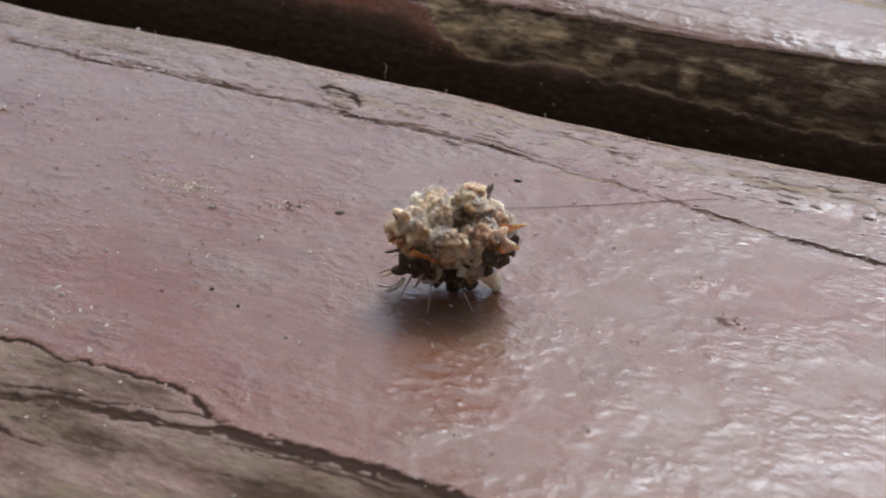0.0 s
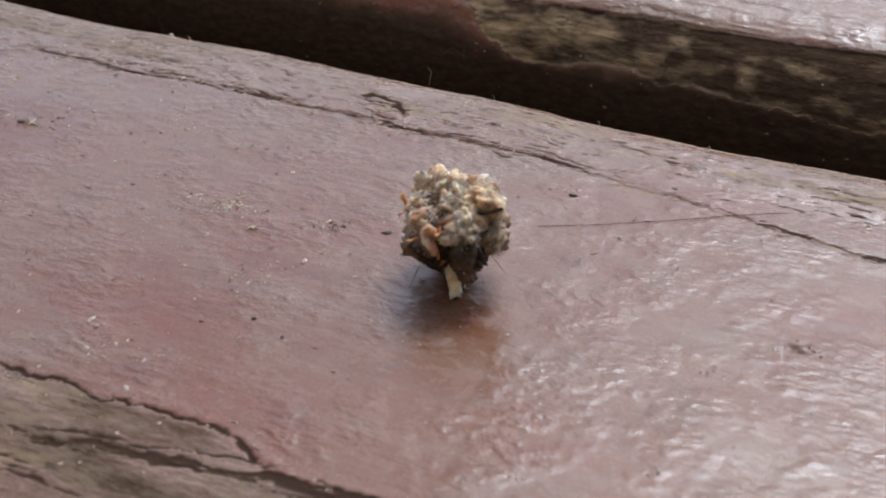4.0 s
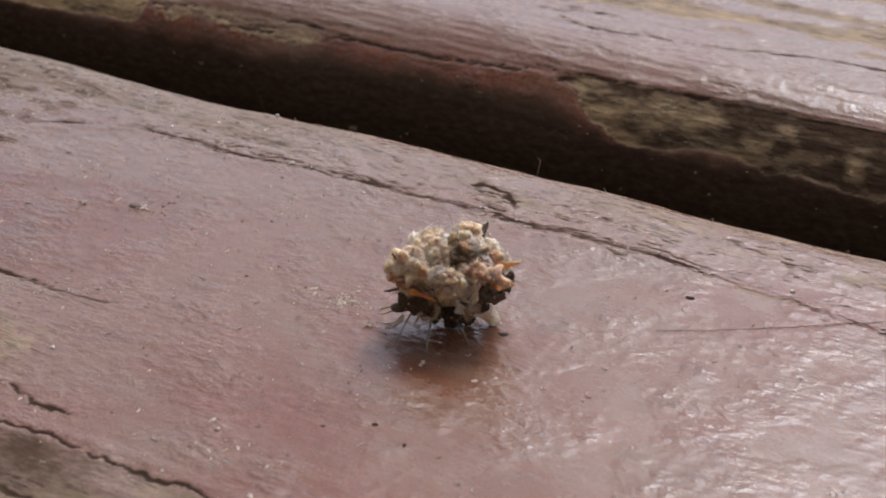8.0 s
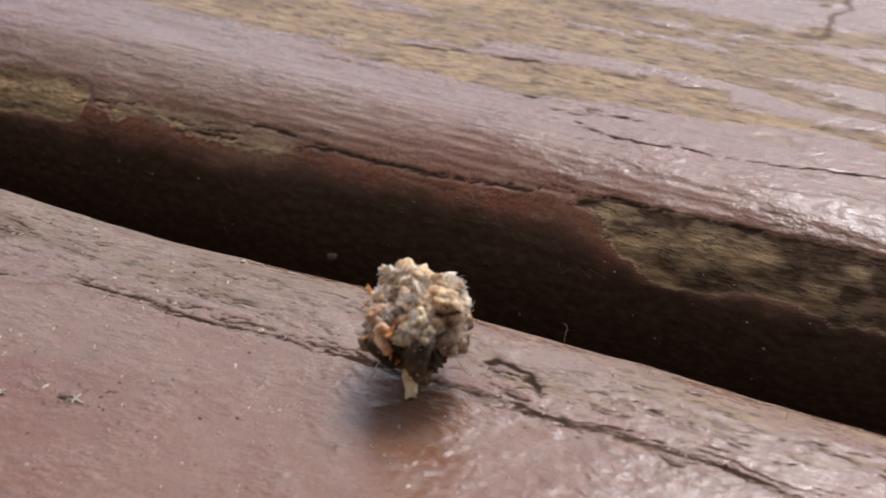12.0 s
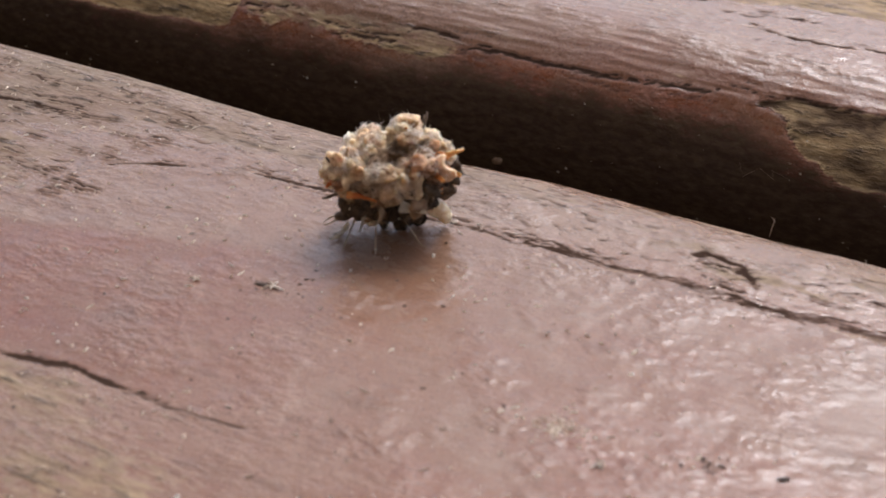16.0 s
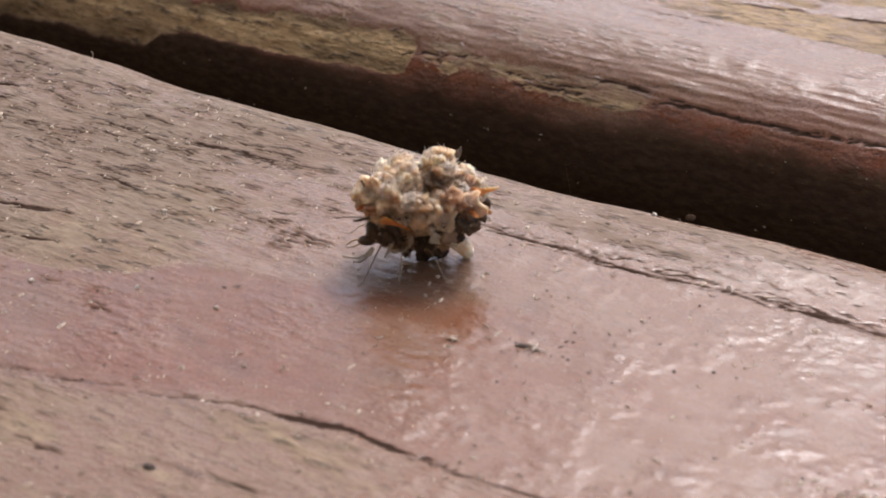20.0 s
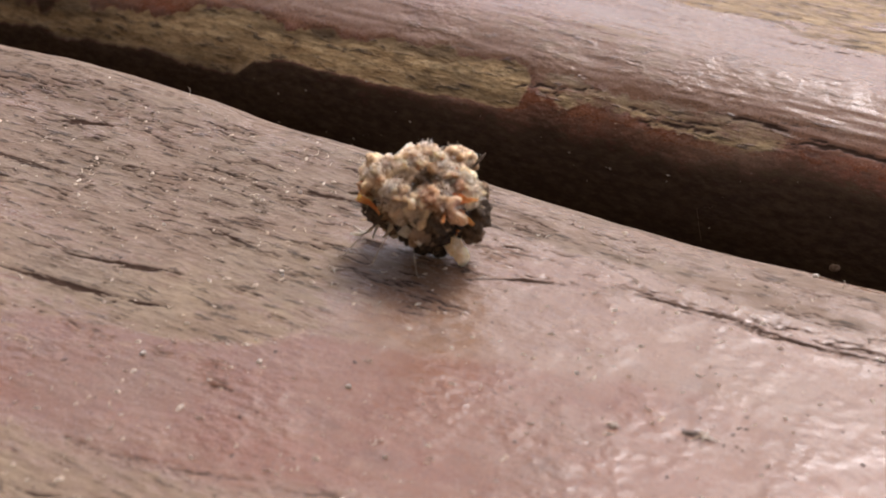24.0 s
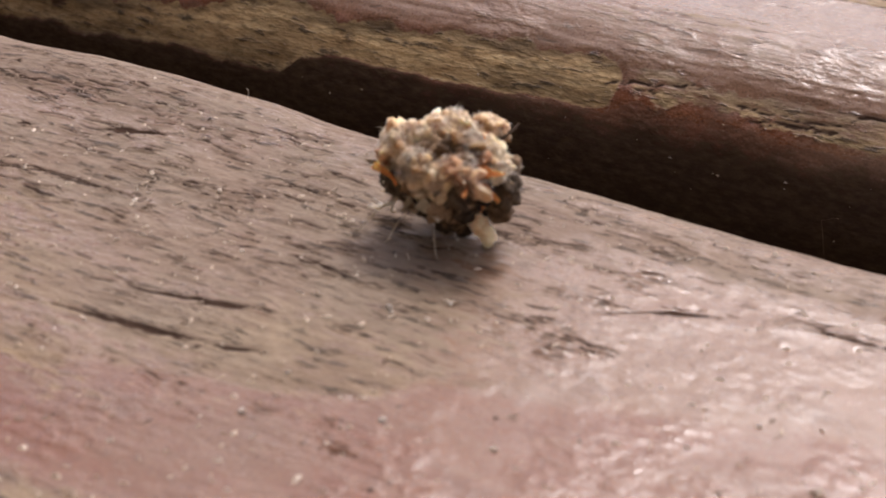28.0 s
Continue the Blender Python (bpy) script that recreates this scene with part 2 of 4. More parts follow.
DUST = crumb_material("pale_dust", [(0.25, (0.34, 0.25, 0.17)), (0.5, (0.56, 0.46, 0.35)), (0.75, (0.78, 0.70, 0.58))])
BLACKBIT = crumb_material("dark_dust", [(0.25, (0.032, 0.022, 0.017)), (0.5, (0.065, 0.046, 0.036)), (0.75, (0.12, 0.090, 0.070))])


def soil(name="dry_soil"):
    m, n, l, bsdf = material(name)
    vec = n.new("ShaderNodeTexCoord").outputs["Object"]
    t1 = tex_noise(n, l, vec, 0.004, 6, 0.6)
    t2 = tex_noise(n, l, vec, 0.12, 5, 0.7)
    col = mix(n, l, 0.5, ramp(n, l, t1, [(0.3, (0.025, 0.03, 0.015)), (0.7, (0.06, 0.05, 0.035))]),
              ramp(n, l, t2, [(0.3, (0.02, 0.015, 0.01)), (0.7, (0.07, 0.055, 0.04))]))
    l.new(col, bsdf.inputs["Base Color"])
    bsdf.inputs["Roughness"].default_value = 0.95
    l.new(bump(n, l, t2, 0.7, 0.01), bsdf.inputs["Normal"])
    return m


# ---- ground ----
bm = bmesh.new()
bmesh.ops.create_grid(bm, x_segments=24, y_segments=24, size=600)
me = bpy.data.meshes.new("ground")
bm.to_mesh(me)
bm.free()
me.materials.append(soil())
ground = tagged(new("ground", me), "bare dry soil far below the slats", "ground", kind="structure")
ground.location.z = -0.45

# ---- unseen wall and cover added behind and over the bench to shape the light ----
def wall_paint():
    m, n, l, bsdf = material("brown_boards")
    vec = n.new("ShaderNodeTexCoord").outputs["Object"]
    t1 = tex_noise(n, l, vec, 0.01, 6, 0.6, (0.2, 1, 1))
    l.new(ramp(n, l, t1, [(0.3, (0.24, 0.19, 0.14)), (0.7, (0.31, 0.25, 0.19))]), bsdf.inputs["Base Color"])
    bsdf.inputs["Roughness"].default_value = 0.8
    return m


def plain_box(name, size, at, mat):
    bm = bmesh.new()
    bmesh.ops.create_cube(bm, size=1)
    for v in bm.verts:
        v.co = Vector([c * d for c, d in zip(v.co, size)])
    me = bpy.data.meshes.new(name)
    bm.to_mesh(me)
    bm.free()
    me.materials.append(mat)
    ob = new(name, me)
    ob.location = at
    return ob


WALL = wall_paint()
SKY_BLOCKER = soil("dark_sky_blocker")
tagged(plain_box("added_wall_south", (6.0, 0.2, 2.6), (0, -1.0, -0.45 + 1.3), WALL), "unseen brown boarded wall added behind the bench to block and bounce light", "wall", kind="structure")
tagged(plain_box("ceiling", (6.0, 0.8, 0.12), (0, -0.7, 2.21), SKY_BLOCKER), "unseen brown boarded cover added over the bench to block overhead sky", "ceiling", kind="structure")

# ---- the bench: two painted slats with rounded edges on bearers and legs ----
bench = tagged(new("wooden_bench"), "weathered bench of slats with peeling red-brown paint", "bench")
bench.location.z = -0.45


def along(line, x):
    """Height over x of a line through a few points, which goes on level at its ends."""
    px, py = zip(*line)
    return np.interp(x, px, py)


def crack_of(x, y, line, width, wander=0.35, seed=0, keep=1.0):
    """How deep (0..1) a ragged crack along x is at each place."""
    out = np.zeros_like(x)
    x0, x1 = line[0][0], line[-1][0]
    close = (x > x0 - 0.5) & (x < x1 + 0.5)
    close[close] = np.abs(y[close] - along(line, x[close])) < wander * 1.4 + width * 2 + 0.2
    if not close.any():
        return out
    x, y = x[close], y[close]
    mid = along(line, x) + wander * (0.7 * vnoise(x * 0.5, 0 * x, seed) + 0.4 * vnoise(x * 1.7, 0 * x, seed + 1) + 0.2 * vnoise(x * 5, 0 * x, seed + 2))
    wide = width * (0.65 + 0.6 * vnoise(x * 0.33, 0 * x, seed + 3) + 0.45 * vnoise(x * 1.3, 0 * x, seed + 4))
    wide = np.maximum(wide, 0.12 * width) * step(x0 - 0.4, x0 + 1.0, x) * (1 - step(x1 - 1.0, x1 + 0.4, x))
    if keep < 1:
        wide = wide * step(0.5 - keep, 0.75 - keep, 0.5 + 0.5 * vnoise(x * 0.45, 0 * x, seed + 5))
    off = np.abs(y - mid + width * (0.35 * vnoise(x * 2.6, y * 3, seed + 6) + 0.35 * vnoise(x * 6.5, y * 7, seed + 7)))
    out[close] = np.where(wide > 1e-3, np.clip(1.15 - off / np.maximum(wide, 1e-3), 0, 1), 0)
    return out


def torn(x, y, line, width, seed, strands=4, spread=0.3, wander=0.3):
    """A fibrous check: one main crack with thin broken strands along it."""
    out = crack_of(x, y, line, width * 0.75, wander, seed, 0.72)
    out = np.maximum(out, 0.5 * crack_of(x, y, line, width * 0.3, wander, seed))
    rng = random.Random(seed)
    for k in range(strands):
        shift = rng.uniform(-spread, spread)
        a = rng.randrange(0, max(1, len(line) - 2))
        some = [(p, q + shift) for p, q in line[a:a + max(3, len(line) // 2)]]
        out = np.maximum(out, rng.uniform(0.6, 1.0) * crack_of(x, y, some, width * rng.uniform(0.25, 0.5), wander * 0.8, seed + 50 + 7 * k, 0.5))
    return out


def short_cracks(x, y, count, box, seed, length=(0.5, 2.2), width=(0.05, 0.11), slope=0.05, line=None):
    """Many short pointed checks in the grain, or beside a line."""
    rng = random.Random(seed)
    out = 0 * x
    for k in range(count):
        cx, cy = rng.uniform(box[0], box[1]), rng.uniform(box[2], box[3])
        if line:
            cy = float(along(line, cx)) + rng.gauss(0, 0.32)
        ln, wd, sl = rng.uniform(*length) ** 1.2, rng.uniform(*width), rng.gauss(0, slope)
        near = (np.abs(x - cx) < ln) & (np.abs(y - cy) < 1.0)
        if near.any():
            u, v = x[near] - cx, y[near] - cy
            mid = sl * u + 0.16 * vnoise(u * 1.3, 0 * u, seed + k) + 0.06 * vnoise(u * 4, 0 * u, seed + k)
            w = wd * np.clip(1 - np.abs(u / (ln * 0.5)), 0, 1) ** 0.7 * (0.7 + 0.6 * vnoise(u * 2.5, 0 * u, seed + k + 9))
            hit = np.where(w > 0.012, np.clip(1.1 - np.abs(v - mid) / np.maximum(w, 0.012), 0, 1), 0)
            out[near] = np.maximum(out[near], hit * rng.uniform(0.5, 1))
    return out


def slat(name, y0, y1, thick, radius, x_fine, fine_x, fine, y_seen, feature, label):
    """A slat with rounded long edges; feature(x, y, s) gives relief in mm, bareness, crack dirt, fading, and dirt plus
    painted gap shade of its skin.
    """
    xs = np.concatenate([np.linspace(-700, x_fine[0], 24, endpoint=False), np.arange(x_fine[0], x_fine[1], fine_x), np.linspace(x_fine[1], 700, 24)])
    prof = []           # y, z, ny, nz, going round from the top
    ya, yb = y0 + radius, y1 - radius
    lo, hi = max(ya, y_seen[0]), min(yb, y_seen[1])
    tops = np.concatenate([np.linspace(ya, lo, 8, endpoint=False) if lo > ya else [], np.arange(lo, hi, fine), np.linspace(hi, yb, 8, endpoint=False) if hi < yb else []])
    prof += [(v, 0, 0, 1) for v in tops]
    arc = max(10, int(radius * 1.57 / fine))
    far_arc = arc if y_seen[1] >= yb else 8
    near_arc = arc if y_seen[0] <= ya else 8
    for k in range(far_arc + 1):
        a = math.pi / 2 * k / far_arc
        prof.append((yb + radius * math.sin(a), -radius + radius * math.cos(a), math.sin(a), math.cos(a)))
    prof += [(y1, v, 1, 0) for v in np.linspace(-radius - 1, -thick + 3, 12)]
    prof += [(v, -thick, 0, -1) for v in np.linspace(y1 - 3, y0 + 3, 6)]
    prof += [(y0, v, -1, 0) for v in np.linspace(-thick + 3, -radius - 1, 28)]
    for k in range(near_arc):
        a = math.pi / 2 * (1 - k / near_arc)
        prof.append((ya - radius * math.sin(a), -radius + radius * math.cos(a), -math.sin(a), math.cos(a)))
    py, pz, ny, nz = (np.array(v, float) for v in zip(*prof))
    gap = np.hypot(np.diff(py), np.diff(pz))
    s = np.concatenate([[0], np.cumsum(gap)]) + ya           # arc length, equal to y on the flat top
    back = s - (s[-1] + math.hypot(py[0] - py[-1], pz[0] - pz[-1])) + ya
    s = np.where(ny < -1e-6, ya - (back[0] * 0) - (s[-1] + (py[0] - py[-1]) - s), s)
    X, S = np.meshgrid(xs, s, indexing="ij")
    Y = np.broadcast_to(py, X.shape)
    relief, bare, crack, fade, grime_shade = feature(X, Y, S)
    top = np.broadcast_to(nz > -0.5, X.shape)
    relief = relief * top
    co = np.stack([X, py + relief * ny, pz + relief * nz], -1) * MM
    nx, ns = X.shape
    ids = np.arange(nx * ns).reshape(nx, ns)
    nxt = np.roll(ids, -1, axis=1)
    quads = np.stack([ids[:-1], ids[1:], nxt[1:], nxt[:-1]], -1).reshape(-1, 4)
    me = bpy.data.meshes.new(name)
    loops = np.concatenate([quads.ravel(), ids[0], ids[-1][::-1]])
    starts = np.concatenate([np.arange(len(quads)) * 4, [len(quads) * 4, len(quads) * 4 + ns]])
    me.vertices.add(nx * ns)
    me.vertices.foreach_set("co", co.reshape(-1))
    me.loops.add(len(loops))
    me.loops.foreach_set("vertex_index", loops.astype(np.int32))
    me.polygons.add(len(starts))
    me.polygons.foreach_set("loop_start", starts.astype(np.int32))
    me.update(calc_edges=True)
    me.validate()
    smooth(me)
    for key, value in (("bare", bare), ("crack", crack), ("fade", fade), ("grime_shade", grime_shade)):
        me.attributes.new(key, "FLOAT", "POINT").data.foreach_set("value", np.ascontiguousarray(np.broadcast_to(value, X.shape), dtype=np.float32).reshape(-1))
    me.materials.append(PAINT)
    ob = child(name, me, bench, label)
    ob.location.z = 0.45
    return ob


# lines of the near slat's skin: the long check beside its edge, the peeled border, and the checks further on
EDGE_CRACK = [(-22, -2.4), (-17, -0.6), (-13, -0.6), (-8, -0.8), (-1, -0.2), (5, -0.3), (11, -0.3), (17, -0.1), (21, -0.6), (26, -1.1), (31, -1.8), (36, -2.6), (44, -3.4)]
PEEL = [(-6, -29.6), (-1, -29.0), (5, -28.8), (10, -28.9), (16, -28.7), (20, -30.3), (31, -29.7), (45, -30.5)]
PEEL_LOW = [(-2, -33.2), (9, -32.6), (16, -31.1), (20, -30.5), (27, -29.9), (34, -30.2)]
SIDE_CRACK = [(-32, -22.3), (-29, -22.1), (-24, -21.0), (-19, -19.3), (-14, -18.6), (-8, -18.6), (-4, -18.1)]
RIM = [(-70, 5.8), (-62, 5.8), (-56, 6.5), (-52, 6.5), (-46, 6.05), (-43, 5.55), (-41, 5.25), (-38, 5.35), (-29, 5.3), (-21, 4.8), (-17, 4.75), (-9, 5.2), (-4, 5.7), (5, 5.6), (12, 5.7), (20, 5.4), (29, 5.6), (40, 6.4)]


def near_skin(x, y, s):
    grain = fbm(x * 0.22, s * 1.2, 3, 4)
    roll = fbm(x * 0.16, s * 0.22, 5, 3)
    ripple = fbm(x * 0.55, s * 0.9, 7, 2)
    flaky = fbm(x * 0.35, s * 1.1, 9, 4)
    crack = np.zeros_like(x)

    def cut(v):
        np.maximum(crack, v, out=crack)

    gate = 0.5 + 0.5 * step(-0.25, 0.35, vnoise(x * 0.42, 0 * x, 68) + 0.6 * vnoise(x * 1.9, s, 69))
    cut(gate * torn(x, s, EDGE_CRACK, 0.16, 11, 10, 0.45))
    cut(gate * torn(x, s, EDGE_CRACK[4:9], 0.24, 311, 4, 0.3))
    cut(0.8 * crack_of(x, s, [(a, b + 0.5) for a, b in EDGE_CRACK[3:9]], 0.09, seed=12, keep=0.4))
    cut(torn(x, s, [(-35.2, -0.5), (-32, -0.1), (-30, -0.2), (-28.4, -0.5)], 0.30, 13, 5, 0.25, 0.15))
    cut(crack_of(x, s, [(-39.4, -2.0), (-36.5, -1.0)], 0.20, 0.15, 14))
    cut(0.8 * crack_of(x, s, [(-28.2, -4.9), (-24.6, -4.0), (-20, -1.8)], 0.18, 0.2, 15, 0.8))
    cut(torn(x, s, [(-17, -1.1), (-15, -0.9), (-12.3, -0.7), (-10.5, -1.2)], 0.17, 16, 4, 0.25, 0.15))
    cut(0.8 * crack_of(x, s, [(-10.5, -1.2), (-5, -0.6), (0, -0.4)], 0.16, 0.2, 44, 0.8))
    cut(crack_of(x, s, PEEL, 0.14, seed=17, keep=0.85))
    cut(0.9 * crack_of(x, s, [(13.4, -29.1), (15, -28.7), (16.9, -28.5)], 0.32, 0.1, 48))
    cut(torn(x, s, PEEL_LOW, 0.38, 18, 7, 0.8))
    cut(crack_of(x, s, [(a, b) for a, b in PEEL[4:8]], 0.34, seed=45))
    cut(0.55 * torn(x, s, SIDE_CRACK, 0.12, 19, 6, 0.5))
    cut(crack_of(x, s, [(-17, -19.2), (-14, -18.5), (-11, -18.7)], 0.26, 0.15, 46))
    cut(torn(x, s, [(-43, -13.7), (-41, -13.6), (-39, -13.45), (-36.5, -13.2)], 0.26, 20, 6, 0.3, 0.14))
    cut(crack_of(x, s, [(-39, -13.4), (-34, -12.7)], 0.17, 0.14, 47))
    cut(crack_of(x, s, [(-14, -18.4), (-12.4, -18.6), (-8.6, -18.5)], 0.16, 0.15, 21))
    cut(crack_of(x, s, [(-5, -26.6), (-2.3, -27.1), (0.4, -27.0)], 0.30, 0.25, 22))
    cut(torn(x, s, [(-51, -0.7), (-50, -0.3), (-49, 0.0), (-48, 0.3)], 0.36, 23, 6, 0.4, 0.2))
    cut(torn(x, s, [(-58, -6.9), (-54, -6.2), (-51, -5.4), (-47.2, -5.3)], 0.18, 24, 5, 0.5, 0.25))
    cut(crack_of(x, s, [(-47, -10.5), (-44.8, -10.1)], 0.15, 0.1, 25))
    cut(crack_of(x, s, [(-43, -11.5), (-40.3, -11.1), (-36, -10.0)], 0.12, 0.15, 26, keep=0.8))
    cut(crack_of(x, s, [(-50.6, -9.9), (-48.6, -9.4)], 0.20, 0.1, 27))
    cut(crack_of(x, s, [(-39.5, -6.7), (-38.3, -6.0)], 0.14, 0.05, 28))
    cut(crack_of(x, s, [(-38.3, -11.0), (-36.0, -10.2)], 0.18, 0.1, 29))
    cut(crack_of(x, s, [(-29, -16.4), (-27.4, -16.2)], 0.10, 0.1, 30))
    def flaking(v):
        return np.maximum(1.0 * short_cracks(x, v, 520, (-78, -22, -7.5, 6), 31, (0.4, 2.6), (0.06, 0.19)),
                          0.8 * short_cracks(x, v, 190, (-78, -28, -18, -7), 32, (0.4, 2.0), (0.05, 0.15)))

    cut(flaking(s))
    lips = flaking(s + 0.19)
    cut(0.9 * short_cracks(x, s, 330, (-24, 48, -0.4, 6), 33, (0.4, 2.2), (0.04, 0.11)))
    cut(0.8 * short_cracks(x, s, 45, (-4, 44, -44, -31), 34, (1, 4), (0.08, 0.22)))
    cut(0.8 * short_cracks(x, s, 40, (-45, -6, -36, -22), 35, (0.8, 3), (0.08, 0.25)))
    cut(0.6 * short_cracks(x, s, 190, (-20, 42, 0, 1), 36, (0.3, 1.4), (0.04, 0.10), 0.12, EDGE_CRACK))
    cut(0.75 * short_cracks(x, s, 70, (-3, 18, 0, 1), 37, (0.3, 1.6), (0.05, 0.15), 0.15, EDGE_CRACK))
    # a torn knot close to the long check
    u, v = (x - 7.2) / 1.7, (s - 1.7 + 0.28 * (x - 7.2)) / 0.95
    ring = np.abs(np.hypot(u, v) - 0.8 + 0.25 * vnoise(x * 2.2, s * 2.2, 41))
    cut(0.95 * np.clip(1 - ring / 0.24, 0, 1) * step(-0.2, 0.3, v + 0.6 * vnoise(x * 1.1, s * 1.1, 42)))
    cut(0.9 * short_cracks(x, s, 16, (5.9, 9.0, 0.7, 2.4), 143, (0.5, 1.6), (0.05, 0.12), 0.5))
    knot = np.exp(-(u * u + v * v) * 0.9)
    # worn wood
    bare = (0.43 + 0.45 * fbm(x * 0.25, s * 0.6, 67, 4)) * step(0.3, -0.5, s - along(PEEL, x)) * step(-7, -2, x + 0.6 * (s + 29))
    bare = bare - 0.6 * step(-0.05, 0.3, fbm(x * 0.09, s * 0.25, 57, 3)) * step(-32, -35, s)
    left = step(-12, -34, x + 6 * fbm(x * 0.12, s * 0.12, 51, 3))
    top_edge = along([(-60, -20), (-42, -17.5), (-33, -14.5), (-30, -12.7), (-24, -10.2), (-16, -8.2), (-8, -6.8), (4, -3)], x) + 1.3 * fbm(x * 0.16, s * 0.5, 58, 4)
    red = step(0.5, -0.6, s - top_edge) * step(-0.6, 0.6, s - along(SIDE_CRACK, x) + 0.8 * fbm(x * 0.2, s * 0.4, 59, 3))
    bare = np.maximum(bare, left * (0.62 - 0.46 * red + 0.36 * fbm(x * 0.10, s * 0.4, 52, 4)))
    low = step(0, -8, x) * step(-0.4, 0.8, along(SIDE_CRACK, x) - s)
    bare = np.maximum(bare, low * (0.42 + 0.40 * fbm(x * 0.12, s * 0.35, 53, 4)))
    strip = step(-1.0, 2.0, s)
    bare = np.maximum(bare, strip * (0.33 + 0.34 * fbm(x * 0.12, s * 0.8, 54, 4) + 0.2 * step(2, -14, x)))
    halo = np.exp(-((s - along(EDGE_CRACK, x) + 0.35) / 0.75) ** 2) * step(-26, -20, x)
    bare = np.maximum(bare, halo * (0.28 + 0.35 * fbm(x * 0.3, s * 0.8, 56, 3)))
    fade = np.clip(0.30 + 0.50 * fbm(x * 0.05, s * 0.09, 55, 4) + 0.35 * strip + 0.65 * step(8, -20, x), 0, 0.97)
    fade = fade * (1 - 0.7 * red * step(-1, -15, x))
    bare = np.clip(bare + 0.10 * knot, 0, 1)
    relief = 0.05 * roll + 0.006 * ripple + (0.008 + 0.025 * bare) * grain + 0.07 * bare * flaky
    relief = relief - 0.03 * step(0.35, 0.6, bare) - 0.09 * crack**1.2
    relief = relief + 0.10 * lips * (1 - crack)
    # lifted lips of paint beside the cracks
    lip = np.abs(s - along(EDGE_CRACK, x) + 0.75)
    relief = relief + 0.04 * np.clip(1 - lip / 0.7, 0, 1) * (0.5 + 0.5 * vnoise(x * 0.4, 0 * x, 61)) * step(-24, -20, x)
    lip = np.abs(s - along(PEEL, x) - 0.45)
    relief = relief + 0.07 * np.clip(1 - lip / 0.7, 0, 1) * (0.6 + 0.4 * vnoise(x * 0.5, 0 * x, 62)) * step(-7, -4, x)
    # the wavy rim
    relief = relief - 0.004 * np.clip(s, 0, 6) ** 2 + 0.47 * (along(RIM, x) - 5.3) * step(0.5, 4, s) + 0.05 * fbm(x * 0.35, s * 0.3, 63, 3) * step(2, 5, s)
    # gap shade painted black beyond the rim, plus the dark knot
    grime_shade = np.maximum(step(6.8, 9.0, s + 0.5 * fbm(x * 0.2, s * 0.4, 64, 3)), 0.22 * knot)
    for cx, cy, wide, tall, dark in ((36.3, -12.0, 0.9, 0.6, 0.55), (33.4, -15.5, 0.5, 0.4, 0.5), (11.8, -11.7, 0.7, 0.5, 0.55), (29.5, -20.5, 1.2, 0.5, 0.35), (-9.8, -9.2, 0.8, 0.4, 0.4), (-3.5, -17.0, 0.8, 0.5, 0.35)):
        near = np.exp(-((x - cx) / wide) ** 2 - ((s - cy) / tall) ** 2)
        grime_shade = np.maximum(grime_shade, near * (dark + 0.35 * vnoise(x * 2.1, s * 2.7, 70)))
    peeled = step(0.3, -0.5, s - along(PEEL, x)) * step(-7, -2, x)
    grime_shade = np.maximum(grime_shade, peeled * (0.55 + 0.42 * fbm(x * 0.16, s * 0.45, 66, 4)))
    fade = np.maximum(fade, peeled * (0.62 + 0.3 * fbm(x * 0.2, s * 0.5, 71, 3)))
    return relief, bare, np.clip(crack * 1.25, 0, 1), fade, grime_shade


FACE_CRACK = [(-34.5, 21.0), (-31.7, 21.0), (-29.4, 21.5), (-27.3, 21.2), (-23.4, 21.1), (-18.3, 21.1), (-16.2, 21.5), (-11.6, 21.4), (-7, 21.45), (-1, 22.0)]
PATCH_TOP = [(1.5, 21.9), (2.1, 22.35), (3.4, 22.7), (5.6, 22.5), (9, 22.65), (13, 22.7), (19, 23.0), (24, 22.9), (36, 23.8)]
PATCH_LOW = [(1.5, 21.8), (3.4, 21.4), (3.8, 20.8), (4.6, 20.3), (6.6, 19.7), (7.4, 19.4), (10, 19.5), (12.2, 19.75), (15.2, 20.0), (17.9, 19.5), (21, 19.65), (25, 19.5), (32, 19.3)]
MOSS_TOP = [(-75, 19.2), (-65, 20.0), (-56, 20.9), (-48, 21.3), (-41, 21.7), (-37, 22.0), (-34.3, 21.9)]
MOSS_LOW = [(-75, 18.5), (-66, 18.6), (-61, 18.7), (-54, 18.8), (-52.8, 19.25), (-50, 19.55), (-46, 19.5), (-39, 19.7), (-34.2, 19.85)]
BAND_TOP = [(-60, 33.0), (-40, 34.5), (-28, 33.6), (-14.1, 35.0), (-6.3, 36.5), (0.9, 37.5), (5.4, 37.3), (6.3, 35.2), (12.1, 35.6), (20, 36.2), (40, 35.6)]
BAND_LOW = [(-60, 32.0), (-40, 32.6), (-28, 31.6), (-12, 31.1), (-2.3, 31.8), (4.3, 32.4), (8.9, 33.6), (16.3, 34.0), (26, 34.6), (40, 34.6)]


